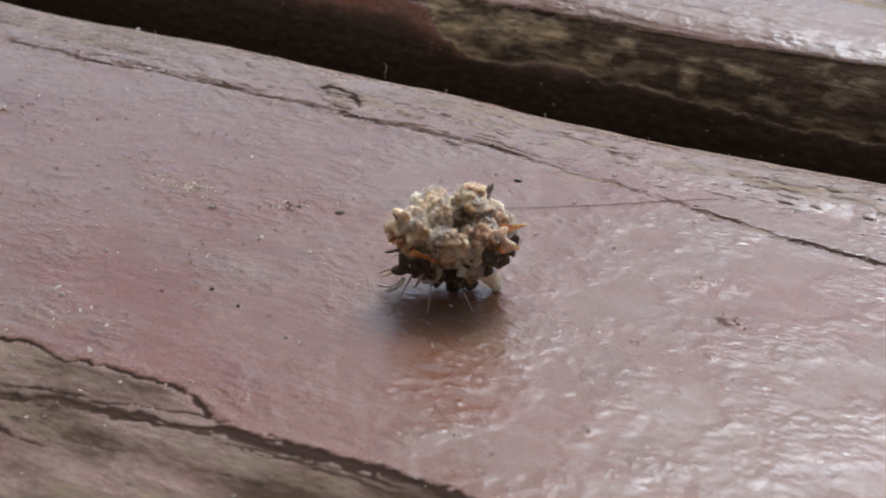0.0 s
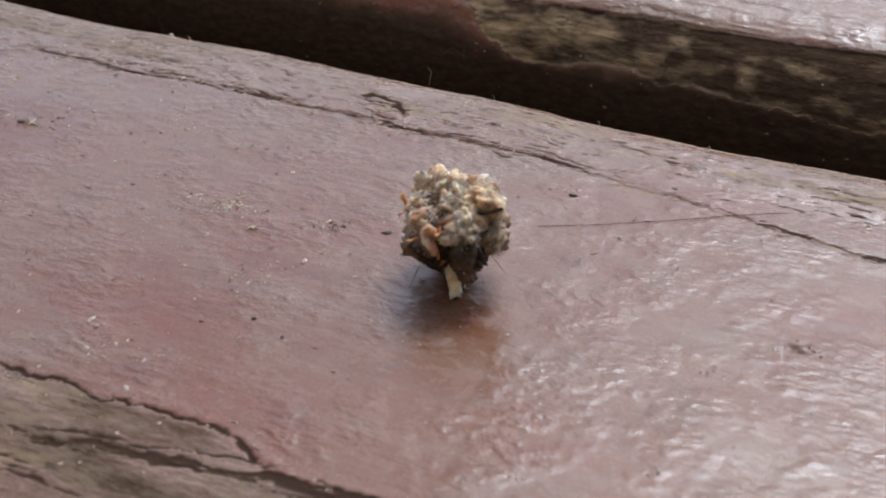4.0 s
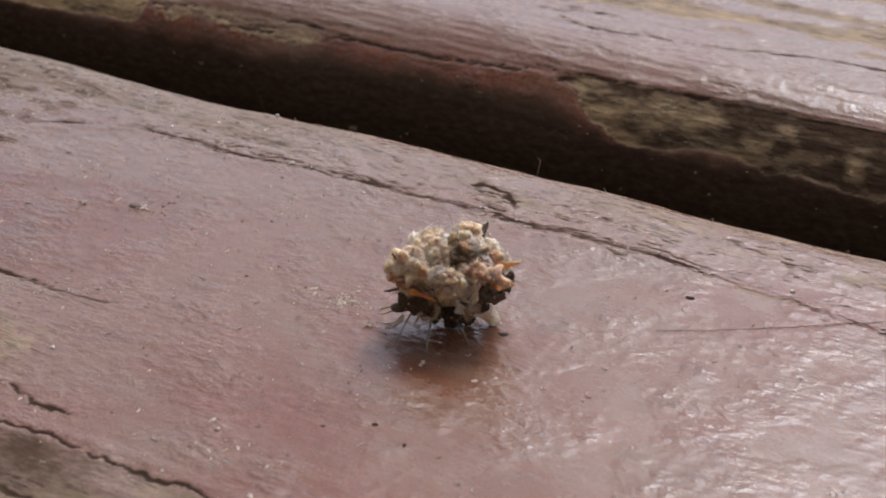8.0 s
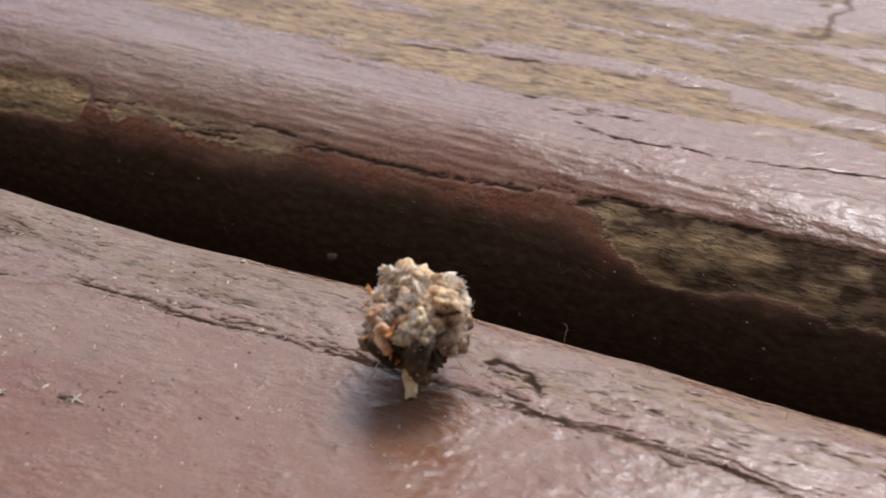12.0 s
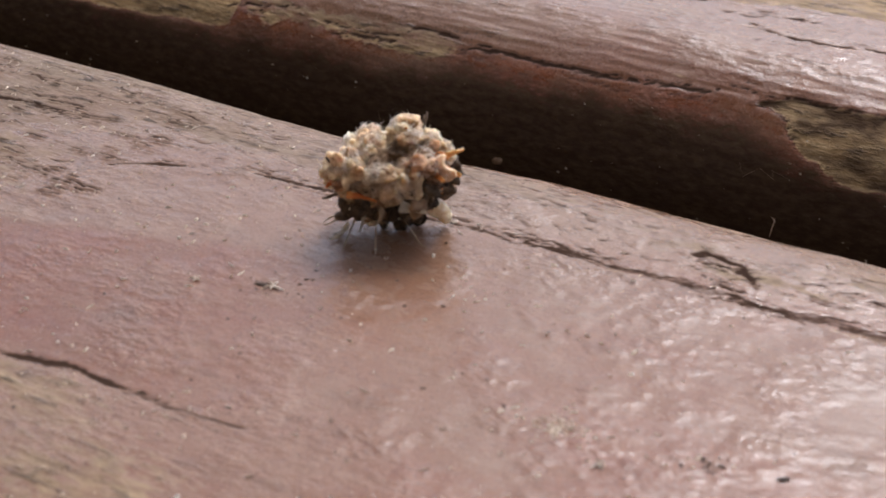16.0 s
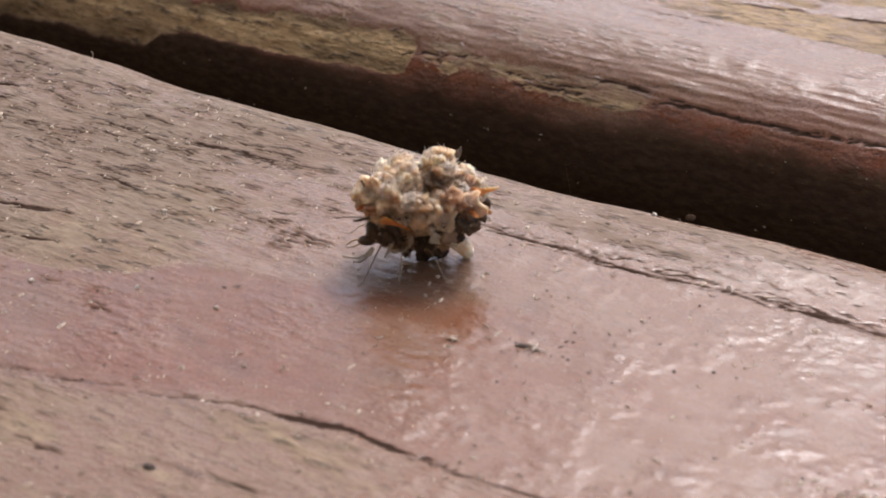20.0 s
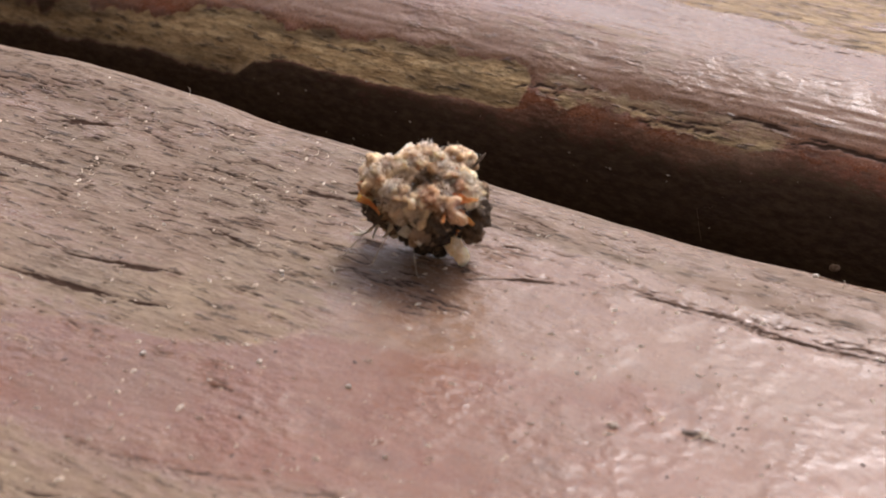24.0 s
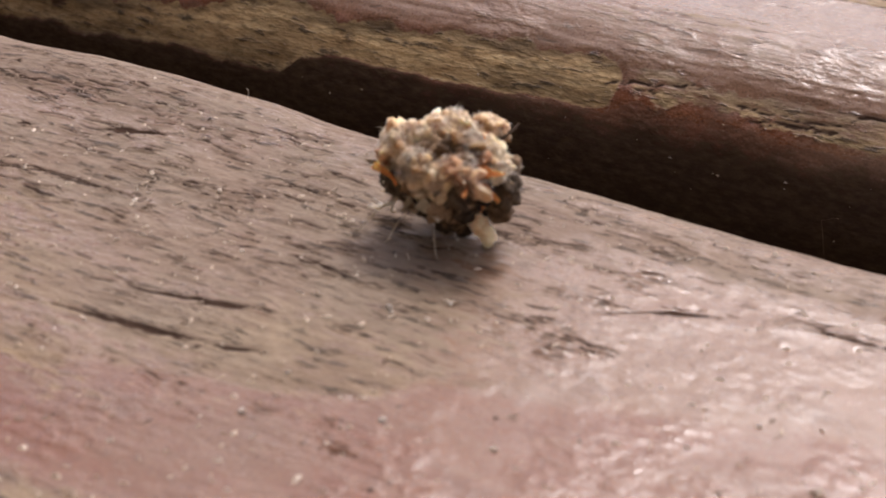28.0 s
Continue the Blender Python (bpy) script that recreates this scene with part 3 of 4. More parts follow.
def far_skin(x, y, s):
    grain = fbm(x * 0.12, s * 1.3, 103, 4)
    fine = fbm(x * 0.30, s * 2.6, 106, 3)
    roll = fbm(x * 0.12, s * 0.2, 105, 3)
    ragged = 0.32 * vnoise(x * 0.45, 0 * x, 141) + 0.16 * vnoise(x * 1.7, 0 * x, 142) + 0.10 * vnoise(x * 4.1, 0 * x, 143)
    crack = np.zeros_like(x)

    def cut(v):
        np.maximum(crack, v, out=crack)

    cut(0.85 * torn(x, y, FACE_CRACK[:3], 0.12, 111, 3, 0.2, 0.15))
    cut(0.9 * torn(x, y, [(-27.4, 21.2), (-23.4, 21.1), (-21.2, 21.4), (-20.9, 21.9), (-16.8, 21.85)], 0.12, 117, 2, 0.2, 0.1))
    cut(0.9 * torn(x, y, [(-26.4, 20.5), (-24.6, 20.75), (-21.8, 20.9)], 0.14, 118, 3, 0.2, 0.12))
    cut(torn(x, y, FACE_CRACK[5:], 0.13, 119, 3, 0.2, 0.12))
    cut(0.8 * crack_of(x, y, PATCH_TOP[1:6], 0.13, 0.12, 114))
    cut(0.8 * crack_of(x, y, [(-0.9, 22.2), (-0.4, 22.6), (0.4, 22.6), (1.3, 22.4)], 0.10, 0.05, 115))
    cut(0.8 * crack_of(x, y, [(1.7, 21.9), (3.5, 21.4), (3.8, 20.8), (4.6, 20.3)], 0.14, 0.1, 120))
    cut(0.8 * crack_of(x, y, [(-1, 28.2), (1.4, 27.9), (4.9, 28.2), (9.1, 28.7), (17.3, 30.0), (26, 30.4)], 0.20, 0.25, 116, 0.85))
    cut(0.5 * short_cracks(x, s, 260, (-85, 55, 20, 31), 131, (0.8, 5), (0.05, 0.13), 0.02))
    cut(0.6 * short_cracks(x, s, 160, (-85, 55, 30, 58), 144, (1.5, 7), (0.07, 0.20), 0.03))
    cut(0.9 * short_cracks(x, s, 14, (-8, 2, 28.5, 31), 145, (0.6, 1.8), (0.15, 0.32), 0.05))
    # bare patches along the rounded face
    right = step(-0.08, 0.08, along(PATCH_TOP, x) + 0.4 * ragged - y) * step(-0.10, 0.10, y - along(PATCH_LOW, x) + 0.45 * ragged) * step(1.3, 1.7, x)
    leftp = step(-0.25, 0.25, along(MOSS_TOP, x) + 1.3 * ragged - y) * step(-0.12, 0.12, y - along(MOSS_LOW, x) + 0.25 * ragged) * step(-33.6, -34.4, x + 0.5 * vnoise(y * 1.3, 0 * x, 128))
    middle = step(-0.2, 0.2, 21.9 + 0.8 * ragged - y) * step(-0.15, 0.15, y - 20.5 + 0.9 * ragged) * step(-35, -32, x) * step(-15.5, -18.5, x)
    wear = fbm(x * 0.035, s * 0.30, 125, 4) + 0.12 * vnoise(x * 0.3, s * 1.2, 129) + 0.05 * vnoise(x * 1.1, s * 2.4, 134)
    # paint gone in long strips along the top, with ragged torn edges
    up, low = along(BAND_TOP, x) + 1.1 * ragged, along(BAND_LOW, x) + 1.3 * vnoise(x * 0.3, 0 * x, 146) * 0.5 + 0.4 * ragged
    strip = step(-0.12, 0.12, up - y) * step(-0.25, 0.25, y - low) * step(-27, -17, x + 5 * wear)
    high = step(-0.2, 0.2, y - 46.5 - 0.12 * (x + 8) + 1.5 * ragged) * step(0.0, 0.12, wear + 0.12) * step(-16, -9, x + 8 * wear)
    strip = np.maximum(strip, high)
    strip = np.maximum(strip, step(0.24, 0.31, wear) * step(30, 33, y))
    # torn upper edge's thin cast shadow, painted as a broken dark line
    cut(0.75 * np.exp(-((y - up) / 0.10) ** 2) * step(-22, -14, x) * step(-0.5, 0.2, vnoise(x * 0.35, 0 * x, 135)))
    dry = step(30.0, 27.6, y + 0.9 * ragged - 0.04 * (x + 5)) * step(21.0, 22.6, y)
    bare = np.maximum.reduce([0.95 * right, 0.92 * leftp, 0.55 * middle, 0.62 * strip, dry * (0.24 + 0.40 * wear + 0.25 * fine)])
    # fading ends below the lip: paints light above, gap shade below
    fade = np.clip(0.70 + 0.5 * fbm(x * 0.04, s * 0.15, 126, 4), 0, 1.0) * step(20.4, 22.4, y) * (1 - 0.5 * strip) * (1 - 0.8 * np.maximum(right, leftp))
    relief = 0.10 * roll + (0.02 + 0.05 * bare) * grain + 0.022 * fine - 0.16 * np.maximum(right, leftp) - 0.06 * middle - 0.10 * strip - 0.09 * crack**1.2
    # gap shade and dark dirt painted on the lower face, moss over bare patches
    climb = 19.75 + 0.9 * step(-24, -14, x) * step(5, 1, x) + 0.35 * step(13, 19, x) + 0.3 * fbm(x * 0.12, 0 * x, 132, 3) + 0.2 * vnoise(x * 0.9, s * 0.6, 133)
    grime_shade = (0.62 + 0.3 * step(0.2, -1.0, y - climb)) * step(1.6, -0.5, y - climb) * (1 - 0.75 * np.maximum(right, leftp))
    grime_shade = np.maximum(grime_shade, leftp * 0.72 * step(1.1, 0.2, along(MOSS_TOP, x) - y) * (0.7 + 0.8 * fbm(x * 0.25, s * 0.5, 138, 3)))
    grime_shade = np.maximum(grime_shade, right * (0.54 + 0.30 * step(15, 25, x) + 0.2 * step(1.3, 0.3, along(PATCH_TOP, x) - y) + 0.55 * fbm(x * 0.6, s * 1.2, 139, 4)))
    # a dark smear across the top
    smear = np.exp(-((x - 7.9 + 0.5 * vnoise(y * 0.6, 0 * x, 137)) / 0.5) ** 2) * step(48, 49.5, y) + np.exp(-((x - 6.8) / 1.5) ** 2 - ((y - 49) / 0.7) ** 2)
    grime_shade = np.maximum(grime_shade, 0.6 * np.clip(smear, 0, 1) * step(60, 56, y))
    return relief, np.clip(bare, 0, 1), np.clip(crack * 1.2, 0, 1), fade, grime_shade


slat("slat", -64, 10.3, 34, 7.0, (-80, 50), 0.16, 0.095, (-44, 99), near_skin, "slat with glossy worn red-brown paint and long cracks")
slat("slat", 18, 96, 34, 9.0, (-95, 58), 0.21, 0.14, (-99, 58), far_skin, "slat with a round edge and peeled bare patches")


def box(name, size, at, mat, parent, bevel=2.0, label=""):
    bm = bmesh.new()
    bmesh.ops.create_cube(bm, size=1)
    for v in bm.verts:
        v.co = Vector([c * d * MM for c, d in zip(v.co, size)])
    bmesh.ops.bevel(bm, geom=bm.edges[:], offset=bevel * MM, segments=2, affect="EDGES")
    ob = part(name, bm, mat, parent, label)
    ob.location = Vector(at) * MM
    return ob


for bx in (-480, 480):
    box("bearer", (45, 190, 50), (bx, 16, 450 - 34 - 25), PAINT, bench)
    for by in (-55, 85):
        box("leg", (45, 45, 450 - 84), (bx, by, (450 - 84) / 2), PAINT, bench)


# ---- the larva under its load of debris ----
def lump(seed, rough=0.34, squash=(1, 1, 1), detail=4):
    """A ragged lump about 1 mm across in its own space of unit size."""
    bm = bmesh.new()
    bmesh.ops.create_icosphere(bm, subdivisions=detail, radius=0.5)
    off = Vector((seed * 3.7, seed * 1.3, seed * 2.1))
    for v in bm.verts:
        d = v.co.normalized()
        r = 1 + rough * noise.noise(d * 1.4 + off) + rough * 0.5 * noise.noise(d * 2.9 + off) + rough * 0.18 * noise.noise(d * 7 + off) + rough * 0.10 * noise.noise(d * 17 + off)
        v.co = Vector([c * q * r for c, q in zip(v.co, squash)]) * MM
    me = bpy.data.meshes.new("lump")
    bm.to_mesh(me)
    bm.free()
    smooth(me)
    return me


def husk(seed, long, wide, curl, point=0.6, thick=0.05):
    """A thin bent scrap of husk in mm: it lies along x, bends up at its ends and narrows to a torn tip."""
    off = Vector((seed * 2.3, seed * 5.1, 0.7))
    nu, nv = 12, 6
    rows = {}
    bm = bmesh.new()
    for face in (0, 1):
        for i in range(nu + 1):
            for j in range(nv + 1):
                u, v = i / nu, j / nv * 2 - 1
                half = wide * 0.5 * (1 - point * u**1.6) * (0.55 + 0.45 * math.sin(math.pi * min(1, 0.25 + u * 1.5)))
                half *= 1 + 0.35 * noise.noise(Vector((u * 7, v * 1.5, 0)) + off)
                z = curl * (u - 0.5) ** 2 * long + 0.35 * v * v * half + 0.10 * noise.noise(Vector((u * 4, v * 2, 3)) + off)
                rows[face, i, j] = bm.verts.new(Vector(((u - 0.5) * long, v * half, z + face * thick)) * MM)
    for i in range(nu):
        for j in range(nv):
            bm.faces.new((rows[1, i, j], rows[1, i + 1, j], rows[1, i + 1, j + 1], rows[1, i, j + 1]))
            bm.faces.new((rows[0, i, j + 1], rows[0, i + 1, j + 1], rows[0, i + 1, j], rows[0, i, j]))
        for j, k in ((0, 0), (nv, 1)):
            q = (rows[0, i, j], rows[0, i + 1, j], rows[1, i + 1, j], rows[1, i, j])
            bm.faces.new(q[::-1] if k else q)
    for j in range(nv):
        for i, k in ((0, 1), (nu, 0)):
            q = (rows[0, i, j], rows[0, i, j + 1], rows[1, i, j + 1], rows[1, i, j])
            bm.faces.new(q[::-1] if k else q)
    me = bpy.data.meshes.new("husk")
    bm.to_mesh(me)
    bm.free()
    smooth(me)
    return me


def tube(bm, pts, radii, sides=6):
    """A tapering tube through a few points."""
    rings = []
    for k, (p, r) in enumerate(zip(pts, radii)):
        p = Vector(p)
        d = (Vector(pts[min(k + 1, len(pts) - 1)]) - Vector(pts[max(k - 1, 0)])).normalized()
        a = d.orthogonal().normalized()
        b = d.cross(a)
        rings.append([bm.verts.new((p + r * (math.cos(t) * a + math.sin(t) * b)) * MM) for t in (2 * math.pi * i / sides for i in range(sides))])
    for q, w in zip(rings, rings[1:]):
        for i in range(sides):
            bm.faces.new((q[i], q[(i + 1) % sides], w[(i + 1) % sides], w[i]))
    bm.faces.new(rings[0][::-1])
    bm.faces.new(rings[-1])


def shard(bm, vs):
    """Eight faces over six corners, like a crushed octahedron."""
    for k in range(4):
        bm.faces.new((vs[k], vs[(k + 1) % 4], vs[4]))
        bm.faces.new((vs[(k + 1) % 4], vs[k], vs[5]))


AXES = [Vector(v) for v in ((1, 0, 0), (0, 1, 0), (-1, 0, 0), (0, -1, 0), (0, 0, 1), (0, 0, -1))]
larva = tagged(new("debris_carrying_larva"), "small larva under a ball of tan fluff and dark crumbs", "insect")
LEGS = []


def build_larva():
    rng = random.Random(5)
    # soft segmented body
    bm = bmesh.new()
    spine = [2.6 - 0.076 * k for k in range(55)]
    tube(bm, [(x, 0, 1.75) for x in spine], [(0.25 + 1.05 * math.sin(math.pi * (k + 3) / 60)) * (0.9 + 0.1 * abs(math.sin(math.pi * k / 6))) for k in range(55)], 18)
    for v in bm.verts:
        v.co.z = (1.5 + (v.co.z / MM - 1.75) * 0.75) * MM
        v.co.y *= 0.8
    body = part("body", bm, SKIN, larva, "brown segmented body")
    smooth(body.data)
    bm = bmesh.new()
    g = bmesh.ops.create_uvsphere(bm, u_segments=16, v_segments=10, radius=1)
    for v in g["verts"]:
        v.co = Vector((2.55 + v.co.x * 0.45, v.co.y * 0.36, 1.0 + v.co.z * 0.22)) * MM
    head = part("head", bm, SKIN, larva, "flat brown head")
    smooth(head.data)
    for side in (-1, 1):
        bm = bmesh.new()
        tube(bm, [(2.9, 0.18 * side, 0.95), (3.2, 0.28 * side, 0.85), (3.45, 0.2 * side, 0.75), (3.6, 0.05 * side, 0.7)], [0.06, 0.045, 0.035, 0.012])
        part("jaw", bm, LEGSKIN, head)
    # tail that props up the rear
    bm = bmesh.new()
    line = [Vector((-1.3, 0.1, 1.6)).lerp(Vector((-2.35, 0.1, 0.10)), k / 24) for k in range(25)]
    tube(bm, line, [0.56 - 0.32 * (k / 24) ** 0.8 for k in range(25)], 24)
    for v in bm.verts:
        v.co += MM * (0.2 * noise.noise_vector(v.co * 1500) + 0.08 * noise.noise_vector(v.co * 5000))
    tail = part("tail_tip", bm, CREAM, larva, "pale pointed tail tip")
    smooth(tail.data)
    # six thin legs, each with its own pivot at the hip
    for k, (hx, reach, wide) in enumerate(((1.7, 1.5, 1.5), (0.9, 0.5, 1.9), (0.2, -0.9, 1.7))):
        for side in (-1, 1):
            bm = bmesh.new()
            tube(bm, [(0, 0, 0), (reach * 0.3, 0.45 * wide * side, 0.15), (reach * 0.75, 0.85 * wide * side, -0.5), (reach * 1.05, 1.05 * wide * side, -1.12), (reach * 1.25, 1.15 * wide * side, -1.18)],
                 [0.08, 0.055, 0.036, 0.027, 0.02])
            leg = part("leg", bm, LEGSKIN, larva, "thin pale brown leg")
            LEGS.append((leg, (hx, 0.45 * side, 1.2), k, side))
    # the load: a dark core, clumps of fluff heaped on it, tufts and crumbs, then a coat of wool
    kinds = (TAN, CREAM, GREY, DARK, PEACH)
    shapes = {m.name: [lump(7 * i + j, 0.66 if m in (TAN, CREAM, PEACH) else 0.62) for j in range(6)] for i, m in enumerate(kinds)}
    for meshes, m in zip(shapes.values(), kinds):
        for me in meshes:
            me.materials.append(m)
    names = {TAN.name: "fluff_clump", CREAM.name: "fluff_clump", GREY.name: "husk_clump", DARK.name: "frass_crumb", PEACH.name: "fluff_clump"}
    seats = []

    def clump(m, x, y, z, size, squash=(1, 1, 1), wool=1.0):
        z = 0.66 + (z - 0.9) * 0.86
        slim = 1 - 0.16 * max(0.0, 3.2 - z)
        x, y = x * 0.84 * slim - 0.10 * max(0.0, 3.2 - z), y * 0.83 * slim
        size *= 0.9
        ob = child(names[m.name], rng.choice(shapes[m.name]), larva)
        ob.matrix_basis = pose(x * MM, y * MM, z * MM, rng.uniform(0, 360), rng.uniform(0, 360), rng.uniform(0, 360)) @ Matrix.Diagonal([size * q * rng.uniform(0.75, 1.25) for q in squash] + [1])
        p = Vector((x, y, z))
        seats.append((p, (p - Vector((0, 0, 2.4))).normalized(), m, size, wool))

    for k in range(26):
        a, q = k * 2.39996, math.sqrt((k + 0.5) / 26)
        clump(DARK if k % 3 else GREY, 1.9 * q * math.cos(a) - 0.1, 1.55 * q * math.sin(a), 2.55 + 0.9 * noise.noise(Vector((k * 1.7, 3, 5))), rng.uniform(1.3, 1.9), wool=0)
    def kind_at(p, v):
        """What the load is made of at a place: dark crumbs below, cream in front, tan in the middle, peach at the back."""
        other = noise.noise(p * 1.1 + Vector((7, 2, 5)))
        if p.z < 3.2 + (0.4 if p.x < -0.3 else 1.0) * v + (0.45 if p.x < -0.3 else 0.0):
            return DARK if other < 0.10 else (GREY if other < 0.28 else TAN)
        if p.x > 0.9:
            return CREAM if other < 0.12 else TAN
        if p.x > -0.6:
            return GREY if other > 0.25 else (CREAM if p.z > 4.7 and other < -0.15 else TAN)
        return CREAM if p.z > 4.5 or other < -0.2 else (PEACH if other > 0.08 else TAN)

    # the two heaps of pale fluff with a dip between them
    for k in range(60):
        z = 1 - 1.45 * (k + 0.5) / 60
        a = k * 2.39996
        q = math.sqrt(1 - z * z)
        d = Vector((q * math.cos(a), q * math.sin(a), z))
        lumpy = 1 + 0.70 * noise.noise(d * 2.0 + Vector((4, 1, 7))) + 0.12 * rng.uniform(-1, 1)
        p = Vector((d.x * 2.62, d.y * 2.25, d.z * 1.75)) * lumpy
        if p.z > 0.6:
            p.z -= 0.8 * math.exp(-((p.x - 0.15) / 0.5) ** 2)
        p.z += 3.1
        v = noise.noise(d * 2.3 + Vector((1, 9, 3)))
        m = kind_at(p, v)
        clump(m, p.x, p.y, p.z, rng.uniform(1.15, 1.75) * (1.0 if p.z > 2.6 else 0.75))
    for k in range(84):
        z = 1 - 1.6 * (k + 0.5) / 84
        a = k * 2.39996 + 1.0
        q = math.sqrt(1 - z * z)
        d = Vector((q * math.cos(a), q * math.sin(a), z))
        lumpy = 1.02 + 0.74 * noise.noise(d * 2.0 + Vector((4, 1, 7))) + 0.10 * rng.uniform(-1, 1)
        p = Vector((d.x * 2.72, d.y * 2.35, d.z * 1.85)) * lumpy
        if p.z > 0.6:
            p.z -= 0.85 * math.exp(-((p.x - 0.15) / 0.5) ** 2)
        low = max(0.0, -0.3 - p.z)
        p.x *= 1 - 0.25 * min(low, 1.6)
        p.y *= 1 - 0.35 * min(low, 1.6)
        p.z += 3.1
        v = noise.noise(d * 2.3 + Vector((1, 9, 3)))
        m = kind_at(p, v)
        if m is DARK or m is GREY:
            p.x, p.y = p.x * 0.86, p.y * 0.86
        clump(m, p.x, p.y, p.z, rng.uniform(0.35, 0.85), (1.4, 0.9, 0.6))
    clump(PEACH, -1.55, 1.75, 4.55, 1.2)
    clump(PEACH, -2.3, 0.5, 4.75, 1.0)
    clump(PEACH, -2.6, 0.9, 4.1, 0.9)
    clump(PEACH, -2.2, 1.7, 3.7, 0.7)
    clump(PEACH, 2.5, 1.6, 4.0, 0.8)
    clump(PEACH, 2.8, -0.4, 3.9, 0.8)
    # dark crumbs packed round the body under the load
    for k in range(80):
        clump(rng.choice((DARK, DARK, GREY, DARK)), rng.uniform(-1.7, 2.3), rng.uniform(-1.0, 1.0), rng.uniform(0.62, 1.9), rng.uniform(0.4, 0.8), wool=0.2)
    # single clumps that give the load its outline
    clump(CREAM, 2.35, 0.9, 4.55, 1.35)
    clump(TAN, 2.75, 0.2, 4.2, 1.0)
    clump(CREAM, 2.3, 1.7, 3.6, 1.0)
    clump(TAN, 0.9, -0.2, 5.15, 1.3)
    clump(CREAM, 1.2, 0.5, 5.0, 0.9)
    clump(TAN, 0.1, 1.9, 4.0, 1.5)
    clump(TAN, 0.4, 2.3, 3.1, 0.8, (0.8, 0.7, 1.3))
    clump(CREAM, -1.4, 0.2, 5.25, 1.35)
    clump(CREAM, -2.3, -0.3, 4.9, 1.2)
    clump(TAN, -1.9, 1.2, 4.7, 1.2)
    clump(CREAM, -2.8, -0.6, 4.2, 0.9)
    clump(CREAM, -1.3, 2.2, 2.35, 0.85, (1.3, 0.6, 0.8))
    clump(CREAM, -0.7, -1.2, 5.1, 1.0)
    clump(TAN, -0.3, 2.9, 3.3, 0.45, (1, 1.4, 0.7))
    clump(DARK, -1.2, 2.3, 3.0, 1.2, wool=0.2)
    clump(DARK, -0.8, 2.1, 2.4, 1.1, wool=0.2)
    clump(DARK, -1.9, 2.0, 2.7, 1.0, wool=0.2)
    clump(TAN, -0.9, -2.5, 3.4, 1.1)
    clump(CREAM, 0.6, -2.2, 4.4, 1.2)
    clump(GREY, -2.7, -1.9, 3.7, 0.75, wool=0.4)
    clump(GREY, -1.6, -1.9, 4.7, 0.8, (1.2, 0.7, 0.6), 0.4)
    clump(DARK, 1.2, 1.7, 4.1, 0.9, (0.6, 1, 1.3), 0.2)
    clump(DARK, 2.0, 2.0, 2.6, 0.9, (1.3, 0.8, 0.6), 0.2)
    clump(DARK, -2.1, 1.2, 2.5, 1.2, wool=0.1)
    clump(DARK, -2.0, -0.6, 2.2, 1.3, wool=0.1)
    clump(DARK, -0.6, 1.7, 2.0, 1.0, wool=0.1)
    clump(TAN, 2.3, 1.3, 1.9, 0.9, (1.0, 0.8, 1.0))
    clump(CREAM, 2.75, 0.9, 1.25, 0.8, (1.3, 0.8, 0.6), 1.6)
    clump(TAN, 1.4, 1.6, 1.75, 0.6, (0.6, 0.6, 1.6))
    clump(TAN, 0.8, 1.75, 1.7, 0.55, (0.6, 0.6, 1.7))
    clump(GREY, 0.1, 1.6, 1.6, 0.6, (0.7, 0.6, 1.5))
    clump(TAN, -0.2, -1.4, 1.6, 0.7, (0.7, 0.7, 1.4))
    clump(GREY, 1.1, -1.4, 1.6, 0.7, (0.8, 0.6, 1.3))
    # scraps of husk: what of, their size and bend, where they sit and how they are turned
    def scrap(m, size, curl, at, turn, label=""):
        me = husk(len(seats) + int(at[0] * 10) + int(at[2] * 7), *size, curl)
        me.materials.append(m)
        ob = child("flake", me, larva, label)
        ob.matrix_basis = pose(at[0] * 0.9 * MM, at[1] * 0.9 * MM, (0.05 + at[2] * 0.88) * MM, *turn)

    rust = "rust-orange husk flake"
    scrap(ORANGE, (1.5, 0.6), 0.6, (-3.15, 0.95, 4.35), (40, -12, 175), rust)
    scrap(ORANGE, (1.0, 0.7), 0.5, (-3.05, 1.0, 3.35), (80, 30, 200), rust)
    scrap(ORANGE, (1.4, 0.34), 0.9, (1.5, 2.45, 3.45), (70, 18, 172), rust)
    scrap(ORANGE, (1.4, 0.5), 0.3, (-2.45, 1.85, 3.75), (60, 5, 118), rust)
    scrap(ORANGE, (1.0, 0.5), 0.5, (-3.0, 0.0, 3.9), (60, 10, 95), rust)
    scrap(ORANGE, (0.9, 0.5), 0.4, (2.95, 0.9, 3.7), (75, 40, 20), rust)
    scrap(ORANGE, (0.9, 0.5), 0.3, (-2.55, 0.55, 2.5), (70, 60, 95), rust)
    scrap(DARK, (1.2, 0.4), 0.5, (2.9, 1.5, 3.2), (60, 10, 20), "dark brown chip")
    scrap(DARK, (2.0, 0.45), 0.4, (-1.9, -1.4, 4.75), (30, 10, 70), "dark brown chip")
    scrap(DARK, (0.8, 0.4), 0.4, (2.9, 0.6, 4.6), (40, -50, 20), "dark brown chip")
    scrap(HUSK, (1.3, 0.55), 0.6, (-1.0, 2.55, 2.35), (60, 15, 165), "whitish husk flake")
    scrap(HUSK, (1.0, 0.5), 0.5, (-2.9, -0.4, 3.0), (50, 30, 80), "whitish husk flake")
    scrap(HUSK, (1.2, 0.35), 0.8, (0.7, 2.2, 2.0), (80, 60, 20), "whitish husk flake")
